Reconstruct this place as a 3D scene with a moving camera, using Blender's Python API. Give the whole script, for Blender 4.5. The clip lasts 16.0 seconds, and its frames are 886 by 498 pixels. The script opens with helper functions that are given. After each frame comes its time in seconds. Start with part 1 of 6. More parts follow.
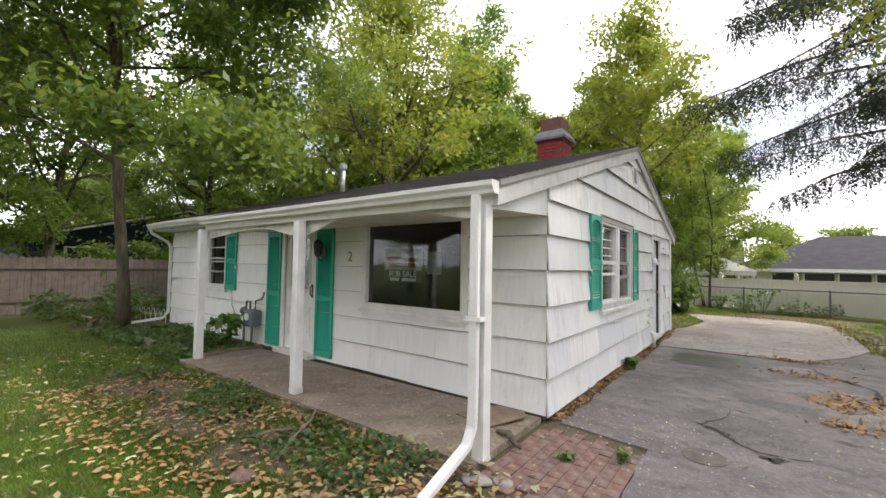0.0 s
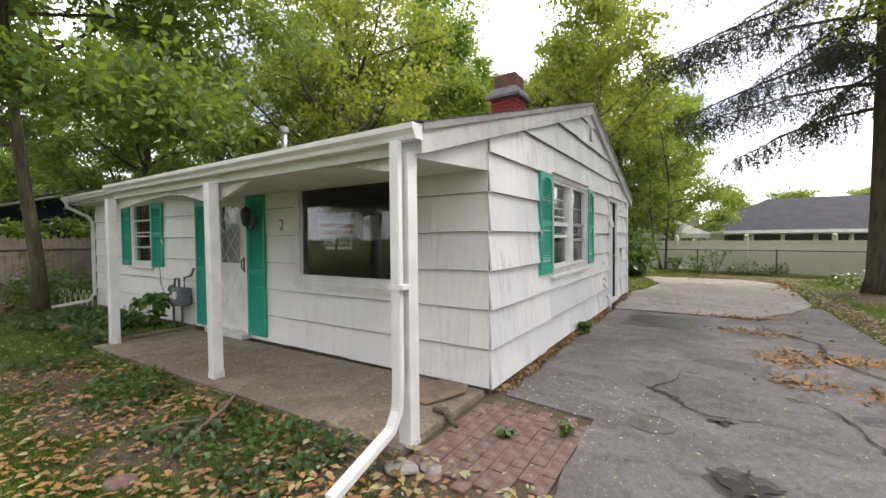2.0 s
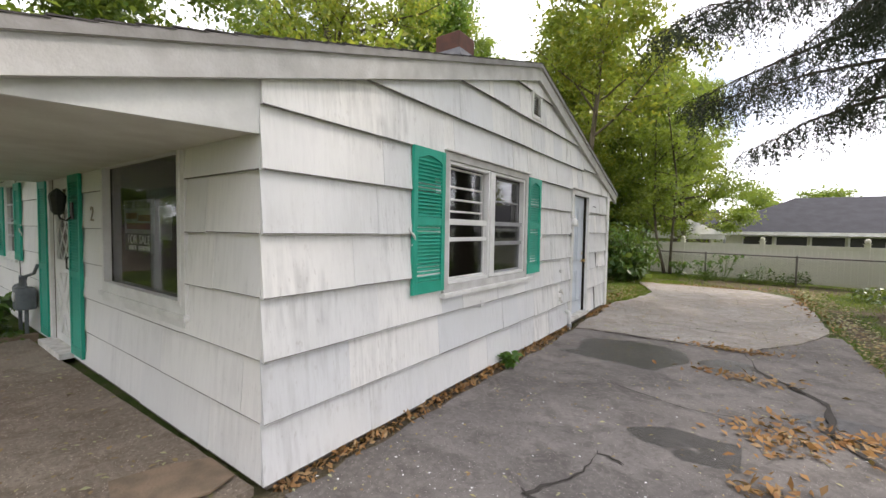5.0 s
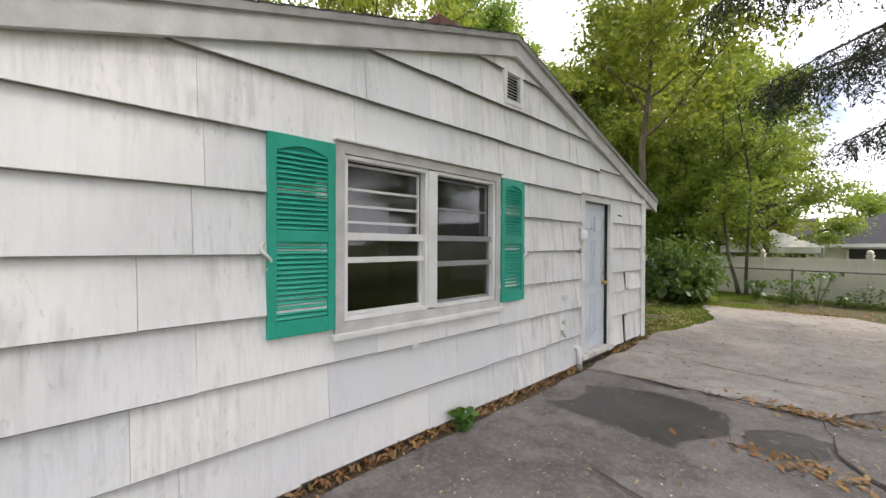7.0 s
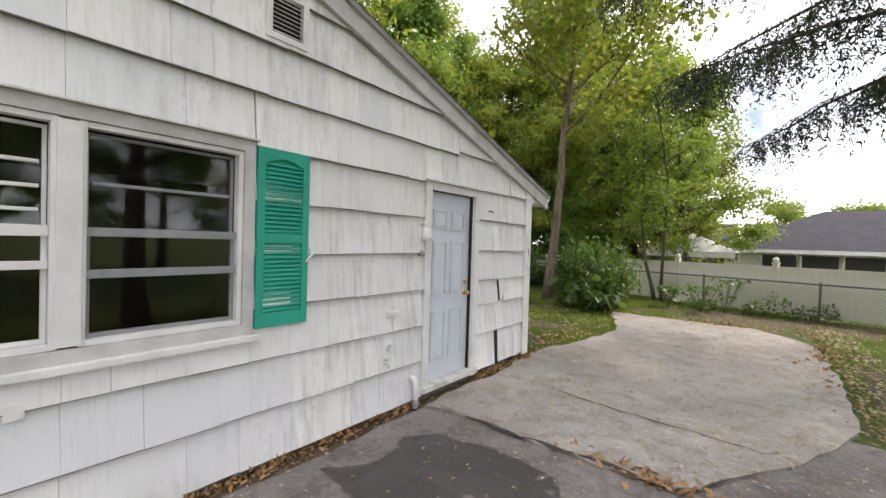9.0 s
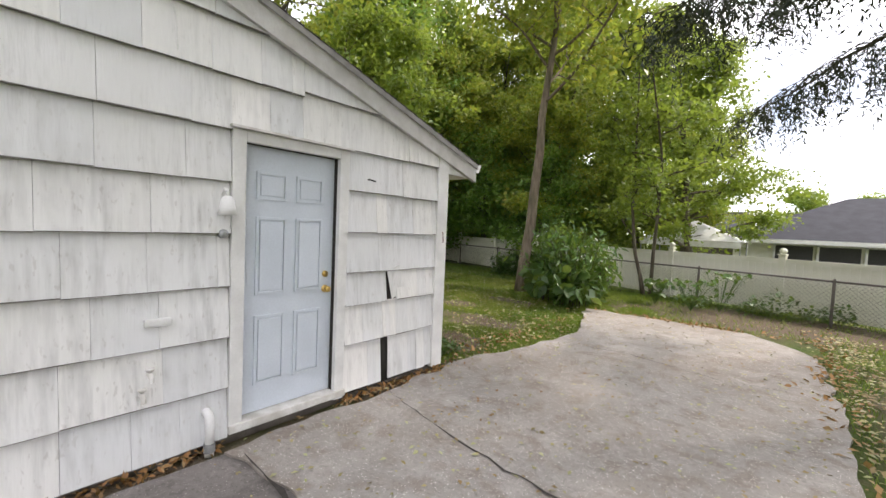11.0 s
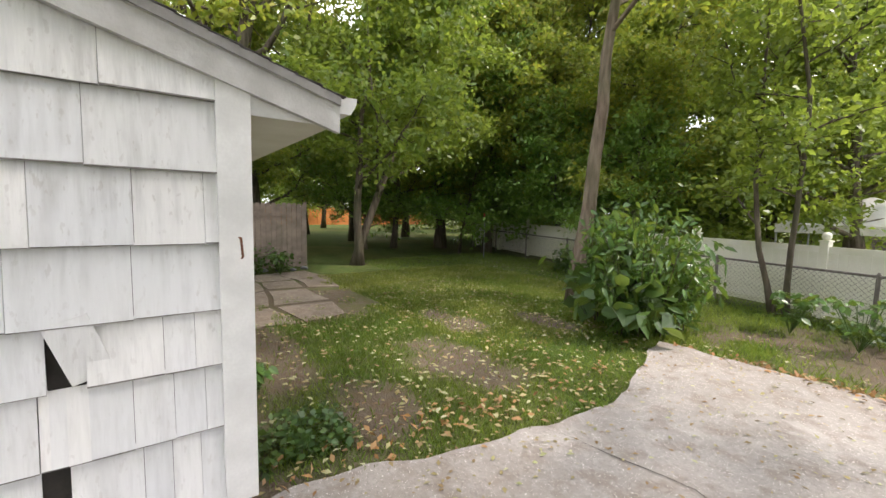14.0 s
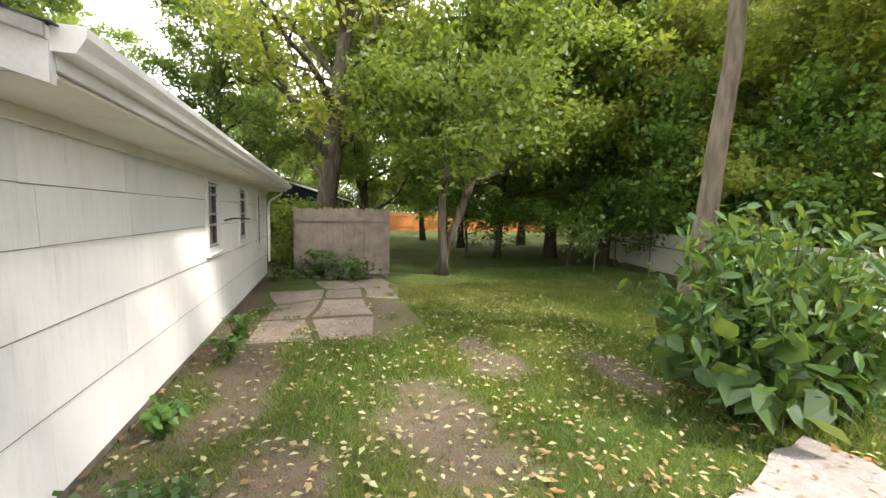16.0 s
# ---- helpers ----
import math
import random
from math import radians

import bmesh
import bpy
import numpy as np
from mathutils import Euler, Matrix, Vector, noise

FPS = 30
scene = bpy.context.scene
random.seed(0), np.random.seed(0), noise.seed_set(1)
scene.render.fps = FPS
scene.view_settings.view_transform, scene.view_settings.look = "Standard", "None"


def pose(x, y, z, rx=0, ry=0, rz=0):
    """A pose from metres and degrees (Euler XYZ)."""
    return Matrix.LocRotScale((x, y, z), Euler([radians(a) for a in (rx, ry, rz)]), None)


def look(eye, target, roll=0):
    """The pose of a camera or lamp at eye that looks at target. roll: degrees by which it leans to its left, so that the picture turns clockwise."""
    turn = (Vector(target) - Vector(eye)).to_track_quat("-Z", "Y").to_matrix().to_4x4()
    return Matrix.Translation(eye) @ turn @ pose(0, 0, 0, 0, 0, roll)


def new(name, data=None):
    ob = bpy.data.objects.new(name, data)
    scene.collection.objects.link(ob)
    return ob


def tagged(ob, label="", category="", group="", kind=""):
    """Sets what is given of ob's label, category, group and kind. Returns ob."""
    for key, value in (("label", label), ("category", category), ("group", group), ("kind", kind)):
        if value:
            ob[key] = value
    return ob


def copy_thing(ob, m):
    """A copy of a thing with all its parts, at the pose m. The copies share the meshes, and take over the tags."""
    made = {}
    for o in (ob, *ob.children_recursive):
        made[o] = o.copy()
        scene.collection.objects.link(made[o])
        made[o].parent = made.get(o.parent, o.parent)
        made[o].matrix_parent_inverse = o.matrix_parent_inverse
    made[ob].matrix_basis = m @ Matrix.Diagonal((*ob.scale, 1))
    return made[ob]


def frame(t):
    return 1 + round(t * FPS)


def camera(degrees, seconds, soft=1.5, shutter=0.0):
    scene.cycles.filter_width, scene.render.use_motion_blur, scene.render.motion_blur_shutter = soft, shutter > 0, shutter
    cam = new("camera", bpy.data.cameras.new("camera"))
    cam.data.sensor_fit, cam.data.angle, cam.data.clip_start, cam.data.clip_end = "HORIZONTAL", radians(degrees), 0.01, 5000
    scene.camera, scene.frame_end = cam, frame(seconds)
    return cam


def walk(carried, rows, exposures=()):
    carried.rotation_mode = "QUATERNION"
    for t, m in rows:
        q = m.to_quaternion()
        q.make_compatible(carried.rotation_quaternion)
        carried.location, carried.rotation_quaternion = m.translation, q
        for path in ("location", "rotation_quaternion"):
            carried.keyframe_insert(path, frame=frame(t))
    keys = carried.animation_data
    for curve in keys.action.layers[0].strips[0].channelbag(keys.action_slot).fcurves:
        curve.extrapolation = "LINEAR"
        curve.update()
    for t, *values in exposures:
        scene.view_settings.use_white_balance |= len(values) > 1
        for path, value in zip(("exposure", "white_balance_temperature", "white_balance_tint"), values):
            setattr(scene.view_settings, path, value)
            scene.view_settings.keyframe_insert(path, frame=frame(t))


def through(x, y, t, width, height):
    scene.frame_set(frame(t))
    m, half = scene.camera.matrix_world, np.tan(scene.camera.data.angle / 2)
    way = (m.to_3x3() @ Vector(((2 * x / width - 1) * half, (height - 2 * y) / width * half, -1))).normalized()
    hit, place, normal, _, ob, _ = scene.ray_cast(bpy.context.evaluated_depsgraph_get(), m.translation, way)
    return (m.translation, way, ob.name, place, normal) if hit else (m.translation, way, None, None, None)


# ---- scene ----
cam = camera(93.8, 16.0)
METRES, EYE, TILT, LEAN, TURN = 13.716, 1.555, 0.0, 0.0, 36.7
ROWS = [
    (0.0, 0.0, 0.0, 0.0, -0.04, 2.35, -1.03),
    (0.5, 0.0037, -0.0009, -0.0014, -1.62, 1.03, -0.35),
    (1.0, 0.011, -0.0012, -0.0032, -5.46, -0.58, 0.16),
    (1.5, 0.0183, 0.0089, -0.0062, -5.92, -2.74, 0.28),
    (2.0, 0.0259, 0.0327, -0.0061, -4.32, -1.5, 0.58),
    (2.5, 0.038, 0.0486, -0.0057, -4.48, -0.99, 0.78),
    (3.0, 0.0616, 0.0616, -0.0037, -2.17, -0.78, -1.06),
    (3.5, 0.0813, 0.0737, -0.0047, -2.35, -2.03, -1.35),
    (4.0, 0.1022, 0.0959, -0.0037, -3.6, -2.35, -0.88),
    (6.5, 0.2149, 0.1912, 0.0059, 5.37, -1.68, -0.57),
    (7.0, 0.235, 0.2163, 0.0024, 7.32, -0.52, -0.27),
    (7.5, 0.2542, 0.2444, 0.0056, 5.95, 1.38, 0.75),
    (8.0, 0.2833, 0.2678, 0.0055, 2.88, 1.52, -1.35),
    (8.5, 0.3099, 0.2915, 0.0038, 1.71, 0.64, -2.28),
    (9.0, 0.335, 0.3171, 0.0069, 1.14, -0.97, -1.7),
    (9.5, 0.3661, 0.3348, 0.0079, 2.79, -2.18, -1.92),
    (10.0, 0.3913, 0.3573, 0.005, 1.17, -3.04, -2.51),
    (12.5, 0.4964, 0.5217, 0.0084, 6.46, -2.79, -2.27),
    (13.0, 0.5107, 0.5595, 0.008, 6.56, -2.78, -1.41),
    (13.5, 0.5245, 0.5952, 0.0122, 10.02, -4.01, 0.32),
    (14.0, 0.543, 0.6256, 0.0148, 17.26, -5.4, -1.23),
    (14.5, 0.5577, 0.6611, 0.0139, 17.7, -4.74, -0.11),
    (15.0, 0.5709, 0.6948, 0.0169, 19.43, -5.14, 1.27),
    (15.5, 0.5884, 0.7267, 0.0171, 25.36, -6.35, -0.1),
    (16.0, 0.5972, 0.7611, 0.0146, 36.24, -4.88, -1.14),
]
EXPOSURES = [(t, e, 6500, 17) for t, e in ((0.0, 0.18), (4.0, 0.12), (7.0, 0.10), (10.0, 0.30), (12.5, 0.45), (13.5, 0.55), (14.5, 0.78), (15.0, 0.98), (16.0, 1.2))]
walk(cam, [(t, pose(0, 0, EYE, TILT, LEAN, TURN) @ pose(METRES * x, METRES * y, METRES * z, 90 + pitch, roll, yaw)) for t, x, y, z, yaw, pitch, roll in ROWS], EXPOSURES)

# ---- world, sun, exposure ----
world = bpy.data.worlds.new("sky")
scene.world = world
world.use_nodes = True
wn, wl = world.node_tree.nodes, world.node_tree.links
wn.clear()
SUN_EL, SUN_AZ = radians(48), radians(40)
sky = wn.new("ShaderNodeTexSky")
sky.sky_type, sky.sun_disc = "NISHITA", False
sky.sun_elevation, sky.sun_rotation = SUN_EL, SUN_AZ
coord = wn.new("ShaderNodeTexCoord")
cloud = wn.new("ShaderNodeTexNoise")
cloud.inputs["Scale"].default_value, cloud.inputs["Detail"].default_value = 2.6, 7
ramp = wn.new("ShaderNodeValToRGB")
ramp.color_ramp.elements[0].position, ramp.color_ramp.elements[1].position = 0.31, 0.50
mixc = wn.new("ShaderNodeMix")
mixc.data_type = "RGBA"
mixc.inputs["B"].default_value = (20.5, 20.8, 21.4, 1)
bg, wout = wn.new("ShaderNodeBackground"), wn.new("ShaderNodeOutputWorld")
bg.inputs["Strength"].default_value = 0.12
wl.new(coord.outputs["Generated"], cloud.inputs["Vector"])
wl.new(cloud.outputs["Fac"], ramp.inputs["Fac"])
wl.new(ramp.outputs["Color"], mixc.inputs["Factor"])
wl.new(sky.outputs["Color"], mixc.inputs["A"])
wl.new(mixc.outputs["Result"], bg.inputs["Color"])
wl.new(bg.outputs["Background"], wout.inputs["Surface"])
sun = new("sun", bpy.data.lights.new("sun", "SUN"))
sun.data.energy, sun.data.angle, sun.data.color = 3.7, radians(4), (1, 0.93, 0.80)
sun.matrix_world = look((0, 0, 30), (math.sin(SUN_AZ) * -20, math.cos(SUN_AZ) * -20, 30 - 20 * math.tan(SUN_EL)))

# ---- materials ----


def socket(nt, node, key, value):
    if isinstance(value, bpy.types.NodeSocket):
        nt.links.new(value, node.inputs[key])
    else:
        node.inputs[key].default_value = value


def col(c):
    return (*c, 1) if len(c) == 3 else c


class Nodes:
    """Small shader builder round one material."""

    def __init__(self, name, rough=0.7, metal=0.0, spec=0.4):
        self.mat = bpy.data.materials.new(name)
        self.mat.use_nodes = True
        self.nt = self.mat.node_tree
        self.bsdf = self.nt.nodes["Principled BSDF"]
        self.bsdf.inputs["Roughness"].default_value = rough
        self.bsdf.inputs["Metallic"].default_value = metal
        self.bsdf.inputs["Specular IOR Level"].default_value = spec
        self.co = self.nt.nodes.new("ShaderNodeTexCoord").outputs["Object"]

    def stretch(self, sx, sy, sz, vec=None):
        m = self.nt.nodes.new("ShaderNodeMapping")
        self.nt.links.new(vec or self.co, m.inputs["Vector"])
        m.inputs["Scale"].default_value = (sx, sy, sz)
        return m.outputs["Vector"]

    def noise(self, scale, lo=0.35, hi=0.65, detail=5, vec=None):
        n = self.nt.nodes.new("ShaderNodeTexNoise")
        n.inputs["Scale"].default_value, n.inputs["Detail"].default_value = scale, detail
        self.nt.links.new(vec or self.co, n.inputs["Vector"])
        r = self.nt.nodes.new("ShaderNodeMapRange")
        r.inputs["From Min"].default_value, r.inputs["From Max"].default_value = lo, hi
        self.nt.links.new(n.outputs["Fac"], r.inputs["Value"])
        return r.outputs["Result"]

    def mix(self, fac, a, b, blend="MIX"):
        m = self.nt.nodes.new("ShaderNodeMix")
        m.data_type, m.blend_type = "RGBA", blend
        socket(self.nt, m, "Factor", fac)
        socket(self.nt, m, "A", col(a) if isinstance(a, tuple) else a)
        socket(self.nt, m, "B", col(b) if isinstance(b, tuple) else b)
        return m.outputs["Result"]

    def math(self, op, a, b=0.5):
        m = self.nt.nodes.new("ShaderNodeMath")
        m.operation, m.use_clamp = op, True
        socket(self.nt, m, 0, a)
        socket(self.nt, m, 1, b)
        return m.outputs[0]

    def ramp(self, fac, stops):
        r = self.nt.nodes.new("ShaderNodeValToRGB")
        e = r.color_ramp.elements
        while len(e) < len(stops):
            e.new(0.5)
        for k, (p, c) in zip(e, stops):
            k.position, k.color = p, col(c)
        self.nt.links.new(fac, r.inputs["Fac"])
        return r.outputs["Color"]

    def attribute(self, name):
        a = self.nt.nodes.new("ShaderNodeAttribute")
        a.attribute_name = name
        return a.outputs["Fac"]

    def per_object(self):
        return self.nt.nodes.new("ShaderNodeObjectInfo").outputs["Random"]

    def per_island(self):
        return self.nt.nodes.new("ShaderNodeNewGeometry").outputs["Random Per Island"]

    def bump(self, height, strength=0.3, dist=0.01):
        b = self.nt.nodes.new("ShaderNodeBump")
        b.inputs["Strength"].default_value, b.inputs["Distance"].default_value = strength, dist
        self.nt.links.new(height, b.inputs["Height"])
        self.nt.links.new(b.outputs["Normal"], self.bsdf.inputs["Normal"])

    def done(self, colour, rough=None):
        socket(self.nt, self.bsdf, "Base Color", col(colour) if isinstance(colour, tuple) else colour)
        if rough is not None:
            socket(self.nt, self.bsdf, "Roughness", rough)
        return self.mat


def simple(name, a, b, scale=6, rough=0.6, metal=0.0, bump=0.15, fine=60, spec=0.4):
    n = Nodes(name, rough, metal, spec)
    c = n.mix(n.noise(scale), a, b)
    f = n.noise(fine, 0.3, 0.7)
    c = n.mix(n.math("MULTIPLY", f, 0.25), c, tuple(0.7 * v for v in a))
    n.bump(f, bump, 0.004)
    return n.done(c)


def siding_material(name, dirt):
    n = Nodes(name, 0.62, spec=0.3)
    streak = n.noise(1.0, 0.43, 0.72, 7, n.stretch(19, 19, 1.8))
    runs = n.noise(1.0, 0.50, 0.62, 5, n.stretch(55, 55, 2.4))
    blot = n.noise(1.3, 0.42, 0.72)
    grain = n.noise(1.0, 0.3, 0.7, 4, n.stretch(90, 90, 4))
    flake = n.noise(1.0, 0.40, 0.60, 6, n.stretch(22, 22, 9))
    where = n.math("MULTIPLY", n.noise(0.7, 0.38, 0.56, 4), n.noise(4.0, 0.30, 0.55, 4))
    c = n.mix(n.math("MULTIPLY", n.per_object(), 0.5 + 0.4 * (dirt > 0.5)), (0.80, 0.79, 0.765), (0.64, 0.655, 0.67))
    c = n.mix(n.math("MULTIPLY", n.math("MULTIPLY", streak, where), dirt), c, (0.34, 0.34, 0.335))
    c = n.mix(n.math("MULTIPLY", n.math("MULTIPLY", runs, n.noise(2.1, 0.42, 0.6, 4)), dirt * 0.35), c, (0.45, 0.45, 0.44))
    c = n.mix(n.math("MULTIPLY", blot, dirt * 0.4), c, (0.60, 0.585, 0.53))
    chips = n.math("MULTIPLY", n.noise(1.0, 0.61, 0.66, 6, n.stretch(38, 38, 16)), where)
    c = n.mix(n.math("MULTIPLY", chips, dirt * 0.6), c, (0.36, 0.33, 0.30))
    c = n.mix(n.math("MULTIPLY", grain, 0.07), c, (0.5, 0.5, 0.48))
    n.bump(n.math("ADD", n.math("MULTIPLY", grain, 0.5), n.math("MULTIPLY", flake, 0.5 * dirt + 0.1)), 0.4, 0.005)
    return n.done(c)


def leaf_material(name, stops, gloss=0.4, through=0.51):
    n = Nodes(name, gloss, spec=0.5)
    c = n.ramp(n.per_island(), stops)
    c = n.mix(n.math("MULTIPLY", n.noise(0.7, 0.4, 0.65, 3), 0.5), c, stops[-1][1])
    c = n.mix(n.math("MULTIPLY", n.noise(1.9, 0.45, 0.62, 3), 0.5), c, tuple(0.45 * v for v in stops[0][1]))
    nt = n.nt
    t = nt.nodes.new("ShaderNodeBsdfTranslucent")
    nt.links.new(n.mix(0.55, c, (0.36, 0.45, 0.05)), t.inputs["Color"])
    m = nt.nodes.new("ShaderNodeMixShader")
    m.inputs["Fac"].default_value = through
    nt.links.new(n.bsdf.outputs["BSDF"], m.inputs[1])
    nt.links.new(t.outputs["BSDF"], m.inputs[2])
    nt.links.new(m.outputs["Shader"], nt.nodes["Material Output"].inputs["Surface"])
    return n.done(c)


def bark_material(name, a, b):
    n = Nodes(name, 0.9, spec=0.15)
    ridge = n.noise(1.0, 0.35, 0.65, 6, n.stretch(14, 14, 2.2))
    n.bump(ridge, 0.7, 0.02)
    return n.done(n.mix(n.math("MULTIPLY", n.noise(1.4), 0.5), n.mix(ridge, b, a), (0.10, 0.11, 0.06)))


def lawn_material():
    n = Nodes("lawn_soil", 0.95, spec=0.1)
    fine, mid = n.noise(55, 0.3, 0.7), n.noise(3.2)
    grass = n.mix(mid, (0.055, 0.095, 0.022), (0.095, 0.13, 0.035))
    grass = n.mix(n.math("MULTIPLY", n.noise(0.28, 0.45, 0.6, 3), 0.7), grass, (0.15, 0.15, 0.05))
    soil = n.mix(fine, (0.10, 0.078, 0.056), (0.17, 0.14, 0.105))
    soil = n.mix(n.noise(9, 0.45, 0.7), soil, (0.125, 0.09, 0.055))
    bare = n.math("ADD", n.attribute("bare"), n.math("MULTIPLY", n.noise(6, 0.52, 0.66), 0.4))
    n.bump(fine, 0.6, 0.02)
    return n.done(n.mix(bare, n.mix(n.math("MULTIPLY", fine, 0.5), grass, (0.05, 0.06, 0.02)), soil))


def paving_material(name, a, b, stain, wet=True, coarse=1.0):
    n = Nodes(name, 0.85, spec=0.3)
    grit, blot = n.noise(150, 0.3, 0.7, 3), n.noise(1.1, 0.36, 0.64, 8)
    c = n.mix(blot, a, b)
    c = n.mix(n.math("MULTIPLY", n.noise(0.55, 0.46, 0.64, 6), 0.42), c, stain)
    c = n.mix(n.math("MULTIPLY", n.noise(2.2, 0.54, 0.66, 9), 0.4 * coarse), c, tuple(min(1, v * 1.35) for v in b))
    c = n.mix(n.math("MULTIPLY", n.noise(4.5, 0.50, 0.62, 8), 0.45), c, stain)
    c = n.mix(n.math("MULTIPLY", n.noise(22, 0.48, 0.66, 6), 0.35 * coarse), c, tuple(v * 1.45 for v in b))
    c = n.mix(n.math("MULTIPLY", n.noise(38, 0.56, 0.64, 5), 0.5 * coarse), c, tuple(v * 0.55 for v in a))
    c = n.mix(n.math("MULTIPLY", grit, 0.35), c, tuple(v * 0.45 for v in a))
    c = n.mix(n.math("MULTIPLY", n.noise(90, 0.68, 0.71, 2), 0.8), c, tuple(min(1, v * 2.6) for v in b))
    n.bump(n.math("ADD", n.math("MULTIPLY", grit, 0.5), n.math("MULTIPLY", n.noise(26, 0.3, 0.7, 5), 0.5)), 0.5, 0.008)
    if wet:
        w = n.math("MULTIPLY", n.math("SUBTRACT", n.math("ADD", n.math("MULTIPLY", n.attribute("wet"), 0.8), n.math("MULTIPLY", n.noise(4, 0.3, 0.7, 8), 0.75)), 0.80), 1.0)
        r = n.nt.nodes.new("ShaderNodeMapRange")
        n.nt.links.new(w, r.inputs["Value"])
        r.inputs["From Max"].default_value = 0.06
        w = r.outputs["Result"]
        c = n.mix(w, c, n.mix(0.70, c, (0.012, 0.011, 0.010)))
        r = n.nt.nodes.new("ShaderNodeMapRange")
        n.nt.links.new(w, r.inputs["Value"])
        r.inputs["To Min"].default_value, r.inputs["To Max"].default_value = 0.85, 0.3
        return n.done(c, r.outputs["Result"])
    return n.done(c)


def brick_material():
    n = Nodes("paver_brick", 0.9, spec=0.2)
    c = n.ramp(n.per_object(), [(0, (0.17, 0.085, 0.068)), (0.5, (0.22, 0.125, 0.10)), (1, (0.15, 0.10, 0.09))])
    c = n.mix(n.noise(12, 0.4, 0.7), c, (0.30, 0.23, 0.20))
    f = n.noise(80, 0.3, 0.7)
    n.bump(f, 0.5, 0.006)
    return n.done(n.mix(n.math("MULTIPLY", f, 0.35), c, (0.09, 0.06, 0.05)))


def glass_material(name, tint):
    n = Nodes(name, 0.03, spec=0.6)
    n.bsdf.inputs["Transmission Weight"].default_value = 1.0
    n.bsdf.inputs["IOR"].default_value = 1.45
    n.bump(n.noise(1.6, 0.2, 0.8, 2), 0.02, 0.01)
    return n.done(tint)


SIDING_E = siding_material("weathered_white_shingle", 0.56)
SIDING_F = siding_material("white_painted_shingle", 0.26)
SIDING_B = siding_material("white_block_paint", 0.2)
TRIM = simple("white_trim_paint", (0.74, 0.74, 0.72), (0.62, 0.62, 0.60), 5, 0.5)
TRIM_OLD = simple("flaking_trim_paint", (0.70, 0.69, 0.66), (0.48, 0.46, 0.42), 9, 0.65, bump=0.4)
# Bare dirty butt edge, and the lap shadow painted along each shingle's foot.
BUTT = simple("dirty_edge_and_lap_shade", (0.13, 0.12, 0.11), (0.22, 0.21, 0.19), 12, 0.9, bump=0.3)
RAKE = simple("grey_weathered_rake_paint", (0.56, 0.555, 0.54), (0.42, 0.41, 0.39), 5, 0.7, bump=0.3)
EDGE = simple("dull_grey_drip_metal", (0.30, 0.29, 0.28), (0.22, 0.21, 0.20), 7, 0.6, bump=0.2)
STORM = simple("dull_grey_storm_frame", (0.27, 0.275, 0.28), (0.21, 0.21, 0.215), 9, 0.5, bump=0.05)
GUTTER = simple("white_aluminium", (0.76, 0.76, 0.75), (0.66, 0.66, 0.64), 4, 0.4, bump=0.05)
ALU = simple("mill_aluminium", (0.55, 0.56, 0.56), (0.45, 0.45, 0.45), 8, 0.4, 0.6, 0.05)
TEAL = simple("teal_shutter_plastic", (0.010, 0.30, 0.205), (0.015, 0.35, 0.25), 4, 0.45, bump=0.05)
DOORPAINT = simple("grey_blue_door_paint", (0.60, 0.65, 0.71), (0.55, 0.60, 0.66), 3, 0.4, bump=0.05)
WHITEDOOR = simple("white_door_paint", (0.75, 0.75, 0.74), (0.66, 0.66, 0.64), 4, 0.45, bump=0.08)
BRASS = simple("worn_brass", (0.75, 0.52, 0.16), (0.6, 0.42, 0.15), 30, 0.3, 1.0, 0.05)
BLACK = simple("black_metal", (0.02, 0.02, 0.02), (0.03, 0.03, 0.03), 20, 0.5, 0.0, 0.1)
GALV = simple("galvanised_steel", (0.42, 0.43, 0.44), (0.30, 0.31, 0.32), 15, 0.5, 0.7, 0.1)
METER = simple("grey_meter_paint", (0.15, 0.17, 0.18), (0.11, 0.12, 0.13), 10, 0.5, 0.0, 0.1)
ROOFING = simple("dark_roof_shingle", (0.055, 0.050, 0.050), (0.09, 0.082, 0.08), 7, 0.95, bump=0.6, fine=110)
ROOF_FAR = simple("slate_grey_roofing", (0.024, 0.025, 0.031), (0.036, 0.037, 0.045), 2, 0.95, bump=0.4, fine=12)
PLYWOOD = simple("porch_ceiling_paint", (0.66, 0.65, 0.60), (0.55, 0.53, 0.48), 3, 0.7)
SOFFIT = simple("cream_soffit_paint", (0.72, 0.70, 0.62), (0.62, 0.59, 0.50), 2.5, 0.65)
FOUNDATION = simple("dark_foundation", (0.11, 0.095, 0.08), (0.17, 0.15, 0.13), 9, 0.95, bump=0.4)
CHIMNEY_RED = simple("red_painted_brick", (0.26, 0.032, 0.030), (0.20, 0.03, 0.03), 9, 0.8, bump=0.3)
CLAY = simple("clay_flue_tile", (0.16, 0.075, 0.055), (0.11, 0.06, 0.05), 7, 0.9, bump=0.3)
LEAD = simple("grey_mortar_crown", (0.19, 0.19, 0.20), (0.13, 0.13, 0.14), 8, 0.9, bump=0.4)
ASPHALT = paving_material("worn_asphalt", (0.14, 0.127, 0.118), (0.25, 0.228, 0.212), (0.085, 0.075, 0.068), coarse=0.7)
CONCRETE = paving_material("pad_concrete", (0.29, 0.265, 0.24), (0.38, 0.355, 0.33), (0.20, 0.155, 0.12), coarse=0.65)
PORCHSLAB = paving_material("porch_concrete", (0.21, 0.17, 0.13), (0.29, 0.245, 0.195), (0.13, 0.085, 0.055), False)
BRICK = brick_material()
SOIL = lawn_material()
